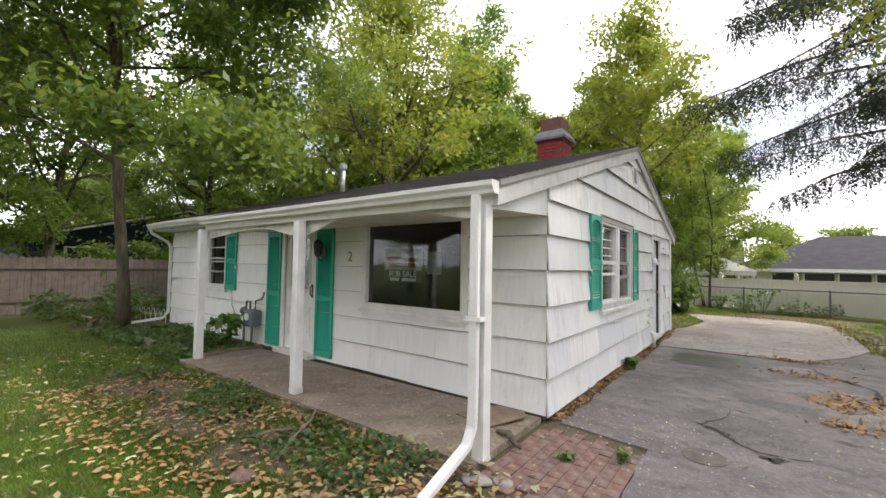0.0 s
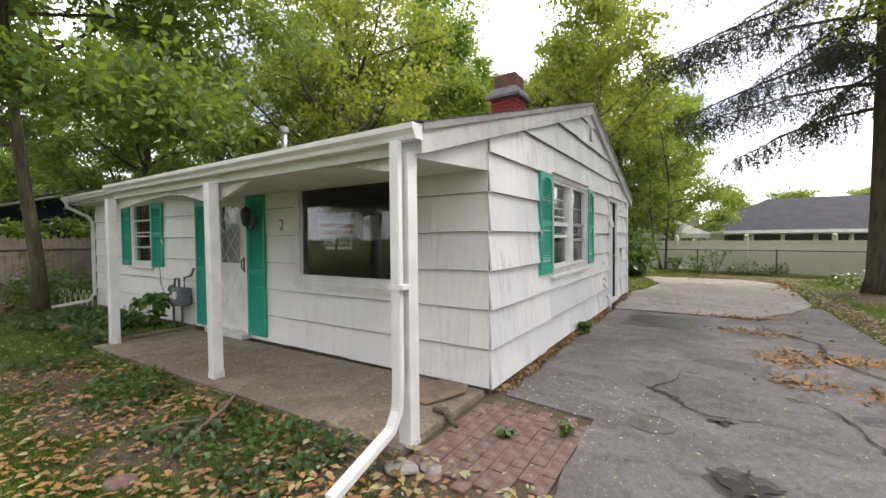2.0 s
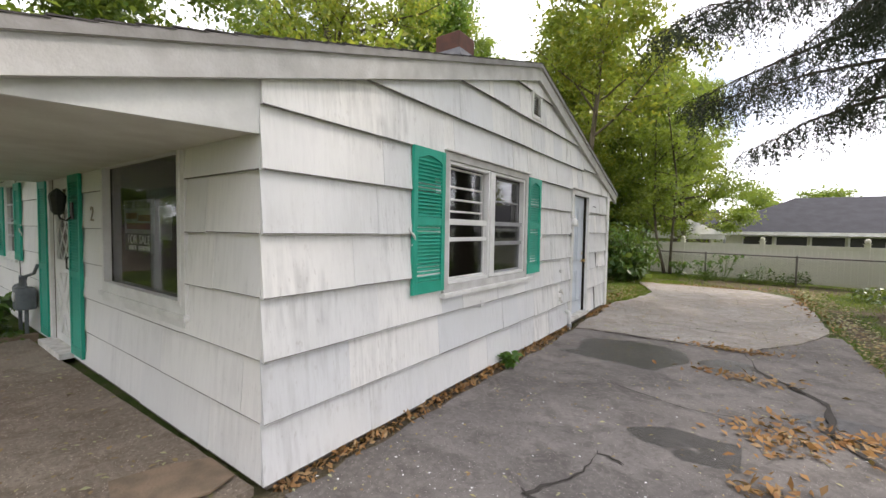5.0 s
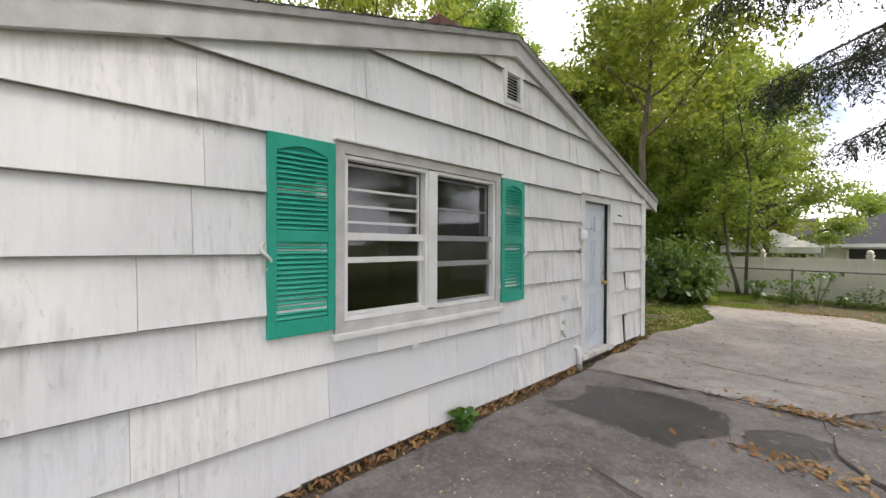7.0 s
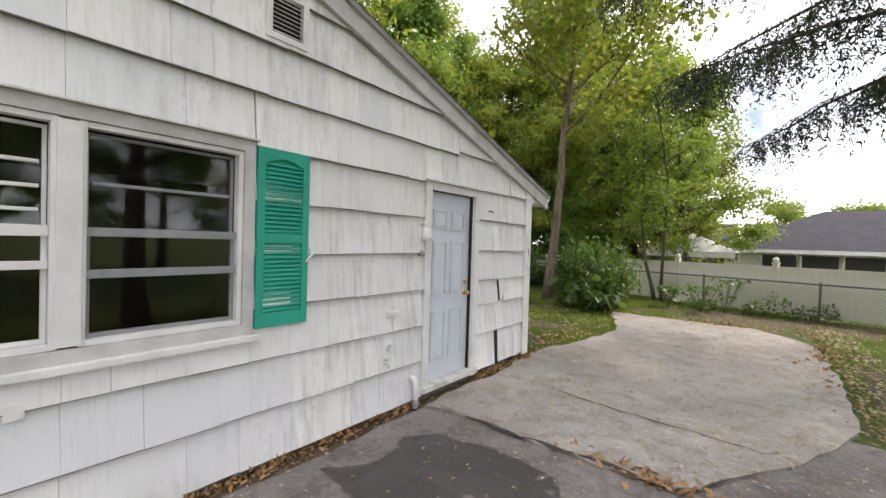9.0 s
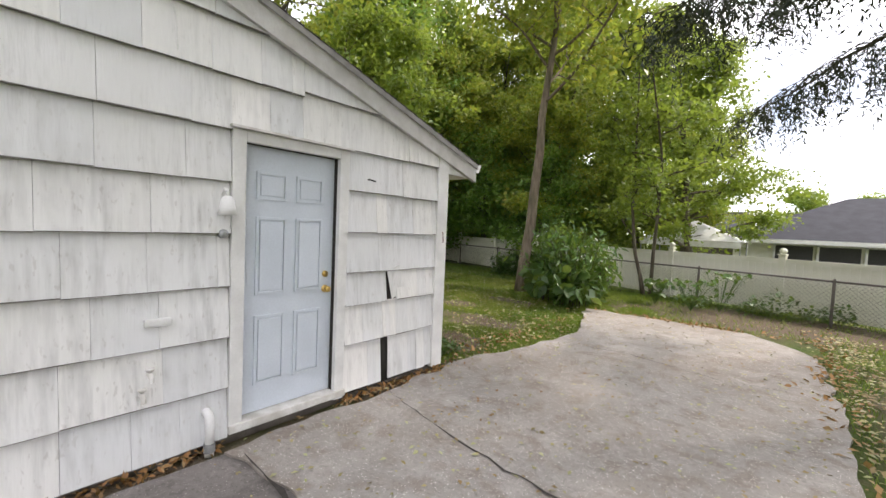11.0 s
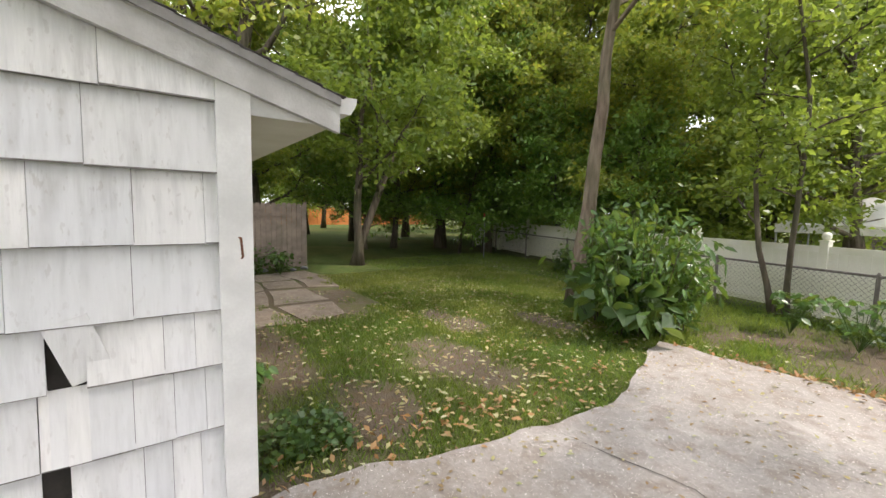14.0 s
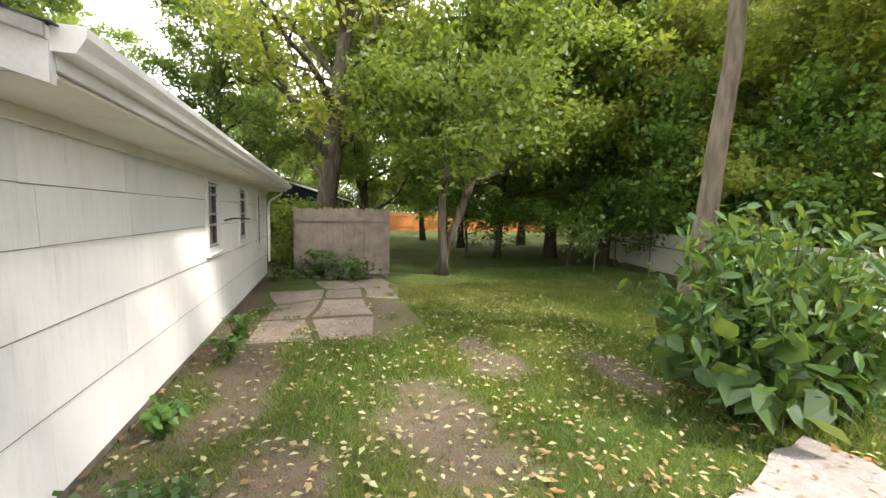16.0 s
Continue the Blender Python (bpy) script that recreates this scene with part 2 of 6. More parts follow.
CRACK = simple("dirt_filled_crack", (0.04, 0.036, 0.032), (0.06, 0.052, 0.045), 30, 0.95, bump=0.5)
TIMBER = simple("weathered_timber", (0.26, 0.19, 0.13), (0.17, 0.13, 0.09), 8, 0.9, bump=0.5)
GREYWOOD = simple("grey_weathered_board", (0.16, 0.135, 0.115), (0.11, 0.092, 0.08), 5, 0.95, bump=0.5)
CEDAR = simple("orange_cedar_board", (0.50, 0.19, 0.05), (0.42, 0.16, 0.045), 3, 0.85)
TANWOOD = simple("tan_weathered_board", (0.31, 0.25, 0.20), (0.20, 0.16, 0.13), 4, 0.95, bump=0.5)
VINYL = simple("white_vinyl", (0.76, 0.75, 0.66), (0.60, 0.61, 0.45), 1.6, 0.45, bump=0.03)
NAVY = simple("navy_siding", (0.012, 0.020, 0.06), (0.018, 0.028, 0.075), 3, 0.6)
# Near black: the dimness of the unlit rooms is put into this colour.
DARKROOM = simple("interior_coloured_dim", (0.05, 0.047, 0.045), (0.035, 0.033, 0.032), 3, 0.8)
TARPAPER = simple("black_tar_paper", (0.018, 0.016, 0.014), (0.03, 0.026, 0.022), 8, 0.9)
PAPER = simple("paper", (0.72, 0.72, 0.70), (0.66, 0.66, 0.65), 5, 0.8)
# White paper coloured grey to stand for the dimming behind dark glass.
DIM_PAPER = simple("sign_paper_dimmed_by_glass", (0.30, 0.30, 0.29), (0.24, 0.24, 0.235), 5, 0.8)
SIGNGREY = simple("sign_print", (0.07, 0.075, 0.08), (0.05, 0.055, 0.06), 8, 0.6)
SIGNRED = simple("sign_red_print", (0.16, 0.03, 0.02), (0.13, 0.03, 0.025), 8, 0.6)
REDPLATE = simple("red_sign_enamel", (0.62, 0.03, 0.025), (0.55, 0.03, 0.03), 5, 0.5)
CHAIN = simple("dull_rusty_steel", (0.13, 0.115, 0.10), (0.20, 0.18, 0.165), 12, 0.7, 0.3, 0.2)
GLASS = glass_material("window_glass", (0.80, 0.84, 0.84))
BARK = bark_material("grey_brown_bark", (0.15, 0.12, 0.095), (0.055, 0.042, 0.032))
BARK_PALE = bark_material("pale_peeling_bark", (0.24, 0.19, 0.145), (0.11, 0.08, 0.06))
BARK_SPRUCE = bark_material("spruce_bark", (0.10, 0.075, 0.062), (0.04, 0.03, 0.026))
LEAF_A = leaf_material("maple_leaf", [(0, (0.085, 0.165, 0.028)), (0.6, (0.15, 0.245, 0.04)), (0.9, (0.25, 0.32, 0.05)), (1, (0.29, 0.34, 0.055))])
LEAF_B = leaf_material("dark_leaf", [(0, (0.055, 0.125, 0.028)), (0.7, (0.105, 0.195, 0.038)), (1, (0.17, 0.26, 0.05))])
# Dark green leaf, with the shade of the front tree's crown in its colour.
LEAF_SHADE = leaf_material("deep_green_shaded_leaf", [(0, (0.045, 0.11, 0.020)), (0.75, (0.085, 0.17, 0.028)), (1, (0.17, 0.24, 0.045))], 0.45, 0.42)
LEAF_L = leaf_material("fresh_green_leaf", [(0, (0.085, 0.21, 0.035)), (0.7, (0.14, 0.29, 0.05)), (1, (0.22, 0.35, 0.07))], 0.4, 0.42)
LEAF_Y = leaf_material("yellowing_leaf", [(0, (0.14, 0.23, 0.035)), (0.55, (0.25, 0.31, 0.045)), (0.88, (0.46, 0.39, 0.05)), (1, (0.32, 0.33, 0.05))])
NEEDLE = leaf_material("spruce_needle", [(0, (0.016, 0.028, 0.018)), (0.7, (0.028, 0.042, 0.026)), (1, (0.04, 0.05, 0.03))], 0.7, 0.04)
BUSH_LEAF = leaf_material("shrub_leaf", [(0, (0.03, 0.09, 0.018)), (0.6, (0.06, 0.15, 0.025)), (1, (0.11, 0.22, 0.04))], 0.4, 0.28)
IVY = leaf_material("groundcover_leaf", [(0, (0.025, 0.07, 0.02)), (0.7, (0.05, 0.115, 0.027)), (1, (0.09, 0.16, 0.04))], 0.4, 0.3)
GRASS = leaf_material("grass_blade", [(0, (0.045, 0.125, 0.018)), (0.6, (0.085, 0.19, 0.028)), (0.9, (0.15, 0.22, 0.045)), (1, (0.21, 0.24, 0.06))], 0.6)
# Yellower grass, also brightened in colour to stand for sunlight on it.
GRASS_DRY_LIT = leaf_material("yellow_sunlit_grass", [(0, (0.13, 0.19, 0.03)), (0.6, (0.22, 0.26, 0.045)), (1, (0.34, 0.32, 0.09))], 0.6)
LITTER = leaf_material("fallen_leaf", [(0, (0.22, 0.11, 0.05)), (0.35, (0.34, 0.22, 0.11)), (0.6, (0.40, 0.36, 0.16)), (0.8, (0.45, 0.44, 0.28)), (1, (0.30, 0.32, 0.14))], 0.7, 0.1)
LITTER_ORANGE = leaf_material("orange_fallen_leaf", [(0, (0.26, 0.11, 0.035)), (0.5, (0.38, 0.19, 0.055)), (1, (0.33, 0.22, 0.11))], 0.7, 0.08)

# ---- building helpers ----


def mesh_of(name, bm, material, smooth=False):
    me = bpy.data.meshes.new(name)
    bmesh.ops.recalc_face_normals(bm, faces=bm.faces)
    bm.to_mesh(me)
    bm.free()
    me.materials.append(material)
    if smooth:
        me.polygons.foreach_set("use_smooth", [True] * len(me.polygons))
    return me


def part(name, bm, material, parent, label="", smooth=False):
    ob = new(name, mesh_of(name, bm, material, smooth))
    ob.parent = parent
    return tagged(ob, label)


def thing(name, label, category, group="", at=(0, 0, 0), kind=""):
    ob = new(name)
    ob.location = at
    ob.empty_display_size = 0.1
    return tagged(ob, label, category, group, kind)


def setting(name, bm, material, label, category, smooth=False):
    return tagged(new(name, mesh_of(name, bm, material, smooth)), label, category, kind="structure")


def box(bm, x0, x1, y0, y1, z0, z1, bevel=0.0):
    m = Matrix.Translation(((x0 + x1) / 2, (y0 + y1) / 2, (z0 + z1) / 2)) @ Matrix.Diagonal((abs(x1 - x0), abs(y1 - y0), abs(z1 - z0), 1))
    vs = bmesh.ops.create_cube(bm, size=1, matrix=m)["verts"]
    if bevel:
        es = list({e for v in vs for e in v.link_edges})
        bmesh.ops.bevel(bm, geom=es, offset=bevel, segments=2, affect="EDGES", profile=0.7)
    return bm


def boxes(*args, bevel=0.0):
    bm = bmesh.new()
    for a in args:
        box(bm, *a, bevel=bevel)
    return bm


def extrude(bm, poly, depth):
    """poly: outline points; depth: a vector, or a function from a point to one."""
    d = depth if callable(depth) else (lambda p: Vector(depth))
    a = [bm.verts.new(p) for p in poly]
    b = [bm.verts.new(Vector(p) + d(Vector(p))) for p in poly]
    n = len(a)
    bm.faces.new(a)
    bm.faces.new(b[::-1])
    for i in range(n):
        bm.faces.new((a[i], b[i], b[(i + 1) % n], a[(i + 1) % n]))
    return bm


def tube(bm, pts, radii, sides=8, cap=True):
    """A tapered tube along points."""
    pts = [Vector(p) for p in pts]
    rings = []
    for i, p in enumerate(pts):
        t = (pts[min(i + 1, len(pts) - 1)] - pts[max(i - 1, 0)]).normalized()
        u = t.cross(Vector((0.31, 0.17, 0.93)))
        if u.length < 0.05:
            u = t.cross(Vector((1, 0, 0)))
        u.normalize()
        v = t.cross(u)
        r = float(radii[i] if isinstance(radii, (list, tuple)) else radii)
        rings.append([bm.verts.new(p + r * (math.cos(a) * u + math.sin(a) * v)) for a in (2 * math.pi * k / sides for k in range(sides))])
    for a, b in zip(rings, rings[1:]):
        for k in range(sides):
            bm.faces.new((a[k], a[(k + 1) % sides], b[(k + 1) % sides], b[k]))
    if cap:
        bm.faces.new(rings[0][::-1])
        bm.faces.new(rings[-1])
    return bm


def quads_mesh(name, verts, material):
    """A mesh of loose quads from an (n, 4, 3) array."""
    n = len(verts)
    me = bpy.data.meshes.new(name)
    me.vertices.add(4 * n)
    me.vertices.foreach_set("co", np.asarray(verts, dtype=np.float32).ravel())
    me.loops.add(4 * n)
    me.loops.foreach_set("vertex_index", np.arange(4 * n, dtype=np.int32))
    me.polygons.add(n)
    me.polygons.foreach_set("loop_start", np.arange(0, 4 * n, 4, dtype=np.int32))
    me.update()
    me.materials.append(material)
    return me


def leaves(rng, centres, size, spread=0.3, flat=0.5, droop=0.0, slim=0.55):
    """One leaf-shaped quad at each centre; flat: how far they lie level."""
    n = len(centres)
    nrm = rng.normal(size=(n, 3)) * (1 - flat) + np.array([0, 0, flat])
    nrm /= np.linalg.norm(nrm, axis=1, keepdims=True) + 1e-6
    d = rng.normal(size=(n, 3))
    d[:, 2] -= droop
    d -= (d * nrm).sum(1, keepdims=True) * nrm
    d /= np.linalg.norm(d, axis=1, keepdims=True) + 1e-6
    s = np.cross(nrm, d)
    L = size * (1 + spread * rng.uniform(-1, 1, size=(n, 1)))
    w = L * slim * 0.5
    mid = centres + d * L * 0.45
    lift = nrm * L * 0.10
    return np.stack([centres, mid + s * w + lift, centres + d * L, mid - s * w + lift], axis=1)


def folded(rng, centres, size, spread=0.3, flat=0.5, droop=0.0, slim=0.55):
    """Broad leaves of two halves folded at the midrib."""
    q = leaves(rng, centres, size, spread, flat, droop, slim)
    foot, side, tip, other = (q[:, k] for k in range(4))
    rib = tip - foot
    mid = (side + other) / 2
    sag = np.zeros_like(rib)
    sag[:, 2] = -0.16 * np.linalg.norm(rib, axis=1)
    tip = tip + sag
    out = []
    for e in (side, other):
        w = e - mid
        out.append(np.stack([foot, foot + rib * 0.22 + w * 0.85 + sag * -0.1, foot + rib * 0.58 + w + sag * 0.05, tip], 1))
    return np.concatenate(out)


# ---- the house: numbers ----
XE, YF, YB, XW = -1.685, 4.06, 11.80, -11.55
RIDGE_Y, RIDGE_Z, SLOPE = 7.88, 3.73, 0.296
SKEW = 0.022
COURSES = [0.06 + 0.366 * k for k in range(12)]


def roof_z(y):
    return RIDGE_Z - SLOPE * abs(y - RIDGE_Y)


def clip(poly, a, b, c):
    """The part of a 2-d outline where a*u + b*z <= c."""
    out = []
    for p, q in zip(poly, poly[1:] + poly[:1]):
        dp, dq = a * p[0] + b * p[1] - c, a * q[0] + b * q[1] - c
        if dp <= 0:
            out.append(p)
        if dp * dq < 0:
            t = dp / (dp - dq)
            out.append((p[0] + t * (q[0] - p[0]), p[1] + t * (q[1] - p[1])))
    return out


def cut_rect(r, holes):
    """A rectangle (u0, u1, z0, z1) less the holes, as rectangles."""
    todo = [r]
    for h in holes:
        nxt = []
        for u0, u1, z0, z1 in todo:
            if h[0] >= u1 or h[1] <= u0 or h[2] >= z1 or h[3] <= z0:
                nxt.append((u0, u1, z0, z1))
                continue
            if h[0] > u0:
                nxt.append((u0, h[0], z0, z1))
            if h[1] < u1:
                nxt.append((h[1], u1, z0, z1))
            m0, m1 = max(u0, h[0]), min(u1, h[1])
            if h[2] > z0:
                nxt.append((m0, m1, z0, h[2]))
            if h[3] < z1:
                nxt.append((m0, m1, h[3], z1))
        todo = nxt
    return [q for q in todo if q[1] - q[0] > 0.012 and q[3] - q[2] > 0.012]


def siding(wall, place, u0, u1, courses, holes, material, widths, seed, limits=(), joints=None, lap=1.0):
    """Lapped shingle panels on a wall. place(u, z, d) maps to the world, d being outward; limits are half planes."""
    rng = random.Random(seed)
    for k in range(len(courses) - 1):
        za, zb = courses[k], courses[k + 1]
        u = u0 - rng.uniform(0, widths[0]) * 0.5
        given = list(joints[k]) if joints and k < len(joints) else None
        if given:
            u = u0
        while u < u1:
            w = (given.pop(0) - u if given else u1 - u + 0.001) if given is not None else rng.uniform(*widths)
            a, b = max(u, u0), min(u + w, u1)
            u += w
            if b - a < 0.02:
                continue
            drop = rng.uniform(-0.004, 0.004)
            tip = 0.006 + (rng.uniform(0.038, 0.046) - 0.006) * lap
            for r in cut_rect((a + 0.0012, b - 0.0012, za + drop, zb + 0.012), holes):
                poly = [(r[0], r[2]), (r[1], r[2]), (r[1], r[3]), (r[0], r[3])]
                for lim in limits:
                    poly = clip(poly, *lim)
                if len(poly) < 3 or max(p[1] for p in poly) - min(p[1] for p in poly) < 0.01:
                    continue
                bm = bmesh.new()
                back = [bm.verts.new(place(p[0], p[1], 0.001 + 0.019 * lap * max(0, (zb + 0.012 - p[1])) / (zb + 0.012 - za))) for p in poly]
                front = [bm.verts.new(place(p[0], p[1], 0.006 + (tip - 0.006) * max(0, (zb + 0.012 - p[1])) / (zb + 0.012 - za))) for p in poly]
                n = len(poly)
                # The lowest millimetres of the face go dark: the lap's shadow line as colour.
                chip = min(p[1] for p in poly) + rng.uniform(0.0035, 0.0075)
                for lap_shade, sub in ((0, clip(poly, 0, -1, -chip)), (1, clip(poly, 0, 1, chip))):
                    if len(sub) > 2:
                        bm.faces.new([bm.verts.new(place(p[0], p[1], 0.006 + (tip - 0.006) * max(0, (zb + 0.012 - p[1])) / (zb + 0.012 - za))) for p in sub]).material_index = lap_shade
                bm.faces.new(back[::-1])
                for i in range(n):
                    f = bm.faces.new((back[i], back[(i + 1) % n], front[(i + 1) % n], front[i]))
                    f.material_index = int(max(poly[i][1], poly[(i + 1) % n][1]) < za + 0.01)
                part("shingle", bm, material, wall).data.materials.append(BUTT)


def east(u, z, d):
    return (XE + d, u, z)


def front(u, z, d):
    return (u, YF - d, z)


def rear(u, z, d):
    return (u, YB + d, z)


def wall_with_holes(name, place, u0, u1, z0, z1, holes, thick, material, label, limits=()):
    bm = bmesh.new()
    for r in cut_rect((u0, u1, z0, z1), holes):
        poly = [(r[0], r[2]), (r[1], r[2]), (r[1], r[3]), (r[0], r[3])]
        for lim in limits:
            poly = clip(poly, *lim)
        if len(poly) > 2:
            a = [place(p[0], p[1], 0) for p in poly]
            extrude(bm, a, Vector(place(0, 0, -thick)) - Vector(place(0, 0, 0)))
    return setting(name, bm, material, label, "wall")


RAKES = [(-SLOPE, 1, RIDGE_Z - 0.10 - SLOPE * RIDGE_Y), (SLOPE, 1, RIDGE_Z - 0.10 + SLOPE * RIDGE_Y)]
E_WIN, E_DOOR, E_VENT = (5.88, 7.58, 1.04, 2.21), (9.55, 10.36, 0.13, 2.19), (7.74, 8.02, 3.05, 3.36)
F_WIN, F_DOOR, F_WIN2 = (-4.42, -2.73, 1.00, 2.12), (-6.50, -5.64, 0.11, 2.15), (-9.50, -8.76, 1.08, 2.17)
B_WINS = [(-6.36, -5.80, 1.22, 2.12), (-8.55, -7.90, 1.21, 2.12), (-10.44, -9.98, 0.95, 2.12)]
wall_east = wall_with_holes("wall_east", east, YF + 0.001, YB - 0.001, 0.06, 4, [E_WIN, E_DOOR, E_VENT], 0.12, TARPAPER, "gable end wall under white lapped shingles", RAKES)
wall_front = wall_with_holes("wall_front", front, XW, XE - 0.125, 0.06, 2.45, [F_WIN, F_DOOR, F_WIN2], 0.12, FOUNDATION, "porch wall under white lapped shingles")
wall_rear = wall_with_holes("wall_rear", rear, XW, XE - 0.125, 0.0, 2.36, B_WINS, 0.12, FOUNDATION, "rear wall under white painted shingles")
wall_west = setting("wall_west", boxes((XW, XW + 0.12, YF + 0.125, YB - 0.125, 0.0, 2.4)), SIDING_F, "far end wall of the house", "wall")
setting("house_floor", boxes((XW + 0.13, XE - 0.13, YF + 0.13, YB - 0.13, 0.02, 0.10)), DARKROOM, "floor inside the house, coloured dark for the dim rooms", "floor")
setting("ceiling", boxes((XW + 0.13, XE - 0.13, YF + 0.13, YB - 0.13, 2.30, 2.36)), DARKROOM, "ceiling inside the house, coloured dark for the dim rooms", "ceiling")
setting("partition", boxes((XW + 0.2, XE - 0.2, 8.75, 8.85, 0.1, 2.3), (-4.9, -4.8, YF + 0.2, 8.7, 0.1, 2.3)), DARKROOM, "inner walls behind the panes, coloured dark for the dim rooms", "wall")
setting("foundation", boxes((XW + 0.02, XE - 0.02, YF + 0.02, YB - 0.02, -0.1, 0.055)), FOUNDATION, "dark dirty footing under the shingles", "foundation")

# roof: two pitches with shingle courses; a deeper porch eave on the street side
ROOF_E, ROOF_W, PORCH_W, EAVE_P, EAVE_F, EAVE_B = XE + 0.085, XW - 0.16, -6.93, 2.88, 3.62, 12.33


def roof_strip(bm, x0, x1, ya, yb, thick=0.05):
    a = [(x0, ya, roof_z(ya)), (x1, ya, roof_z(ya)), (x1, yb, roof_z(yb)), (x0, yb, roof_z(yb))]
    extrude(bm, a, (0, 0, -thick))


bm = bmesh.new()
roof_strip(bm, PORCH_W, ROOF_E, EAVE_P, RIDGE_Y)
roof_strip(bm, ROOF_W, PORCH_W, EAVE_F, RIDGE_Y)
roof_strip(bm, ROOF_W, ROOF_E, RIDGE_Y, EAVE_B)
roof = setting("roof", bm, TRIM_OLD, "low-pitched gable roof deck with white rake edge", "roof")


def roof_course(bm, x0, x1, ya, yb):
    """Shingle tabs between two heights; ya is the lower edge."""
    x = x0
    rng = random.Random(int(abs(ya) * 991 + abs(x0)))
    while x < x1:
        w = min(0.32, x1 - x)
        lift = 0.014 + rng.uniform(0, 0.006)
        p = [(x + 0.003, ya, roof_z(ya) + lift), (x + w - 0.003, ya, roof_z(ya) + lift), (x + w - 0.003, yb, roof_z(yb) + 0.006), (x + 0.003, yb, roof_z(yb) + 0.006)]
        extrude(bm, p, (0, 0, -0.007))
        x += w


bm = bmesh.new()
y = EAVE_P - 0.03
while y < RIDGE_Y - 0.02:
    roof_course(bm, PORCH_W if y < EAVE_F - 0.05 else ROOF_W - 0.02, ROOF_E + 0.02, y, min(y + 0.155, RIDGE_Y))
    y += 0.142
y = EAVE_B + 0.03
while y > RIDGE_Y + 0.02:
    roof_course(bm, ROOF_W - 0.02, ROOF_E + 0.02, y, max(y - 0.155, RIDGE_Y))
    y -= 0.142
tagged(part("shingles", bm, ROOFING, roof, "dark asphalt shingles"), kind="stuff")
bm = bmesh.new()
for k in range(32):
    x = ROOF_W + k * 0.31
    extrude(bm, [(x, RIDGE_Y - 0.13, roof_z(RIDGE_Y - 0.13) + 0.022), (x + 0.3, RIDGE_Y - 0.13, roof_z(RIDGE_Y - 0.13) + 0.024), (x + 0.3, RIDGE_Y, RIDGE_Z + 0.028), (x + 0.3, RIDGE_Y + 0.13, roof_z(RIDGE_Y - 0.13) + 0.024), (x, RIDGE_Y + 0.13, roof_z(RIDGE_Y - 0.13) + 0.022), (x, RIDGE_Y, RIDGE_Z + 0.026)], (0, 0, -0.008))
part("ridge_cap", bm, ROOFING, roof)


def rake_board(ya, yb, top, deep, x0, x1, name):
    bm = bmesh.new()
    extrude(bm, [(x0, ya, roof_z(ya) - top), (x0, yb, roof_z(yb) - top), (x0, yb, roof_z(yb) - deep), (x0, ya, roof_z(ya) - deep)], (x1 - x0, 0, 0))
    part(name, bm, RAKE if name == "rake_board" else EDGE, roof)


for ya, yb in ((EAVE_P, RIDGE_Y), (RIDGE_Y, EAVE_B)):
    rake_board(ya, yb, 0.052, 0.205, XE + 0.030, XE + 0.075, "rake_board")
    rake_board(ya, yb, -0.004, 0.048, XE + 0.0855, XE + 0.098, "drip_edge")
# porch beam, ceiling and gable infill
part("porch_ceiling", boxes((PORCH_W + 0.02, XE - 0.03, EAVE_P + 0.14, YF - 0.03, 2.10, 2.125)), PLYWOOD, roof, "painted porch ceiling boards")
bm = bmesh.new()
extrude(bm, [(XE + 0.004, EAVE_P + 0.02, 2.03), (XE + 0.004, YF - 0.026, 2.09), (XE + 0.004, YF - 0.026, roof_z(YF) - 0.08), (XE + 0.004, EAVE_P + 0.02, roof_z(EAVE_P) - 0.06)], (-0.025, 0, 0))
part("gable_infill", bm, TRIM, roof)
bm = bmesh.new()
rng = random.Random(5)
xs = [PORCH_W + 0.02, -6.6, -6.0, -5.5, -5.1, -4.65, -4.5, -4.28, -4.05, -3.7, -3.35, -2.95, -2.8, -2.6, -2.3, -2.0, -1.72]
lows = [1.92, 1.95, 2.0, 2.02, 2.0, 1.91, 1.89, 1.89, 1.96, 2.06, 2.075, 2.09, 2.06, 2.055, 2.03, 1.97, 1.96]
extrude(bm, [(a, EAVE_P + 0.06, b) for a, b in zip(xs, lows)] + [(-1.72, EAVE_P + 0.06, 2.14), (PORCH_W + 0.02, EAVE_P + 0.06, 2.14)], (0, 0.035, 0))
part("porch_beam", bm, TRIM_OLD, roof, "rotted peeling valance board over the porch")
part("fascia", boxes((PORCH_W, ROOF_E - 0.06, EAVE_P + 0.005, EAVE_P + 0.03, 2.06, 2.185)), TRIM, roof)
part("fascia", boxes((ROOF_W, PORCH_W - 0.01, EAVE_F, EAVE_F + 0.02, 2.30, 2.42)), TRIM, roof)
part("fascia", boxes((ROOF_W, ROOF_E - 0.06, EAVE_B - 0.02, EAVE_B, 2.27, 2.36)), TRIM, roof)
part("soffit", boxes((ROOF_W + 0.02, XE + 0.02, YB + 0.035, EAVE_B - 0.025, 2.25, 2.268)), SOFFIT, roof, "cream painted rear soffit")
part("soffit", boxes((ROOF_W + 0.02, PORCH_W - 0.02, EAVE_F + 0.025, YF - 0.03, 2.27, 2.285)), SOFFIT, roof)
bm = bmesh.new()
extrude(bm, [(XE + 0.004, YB + 0.04, 2.25), (XE + 0.004, EAVE_B - 0.03, 2.25), (XE + 0.004, EAVE_B - 0.03, roof_z(EAVE_B) - 0.055), (XE + 0.004, YB + 0.04, roof_z(YB) - 0.055)], (0.024, 0, 0))
part("eave_return", bm, TRIM, roof)
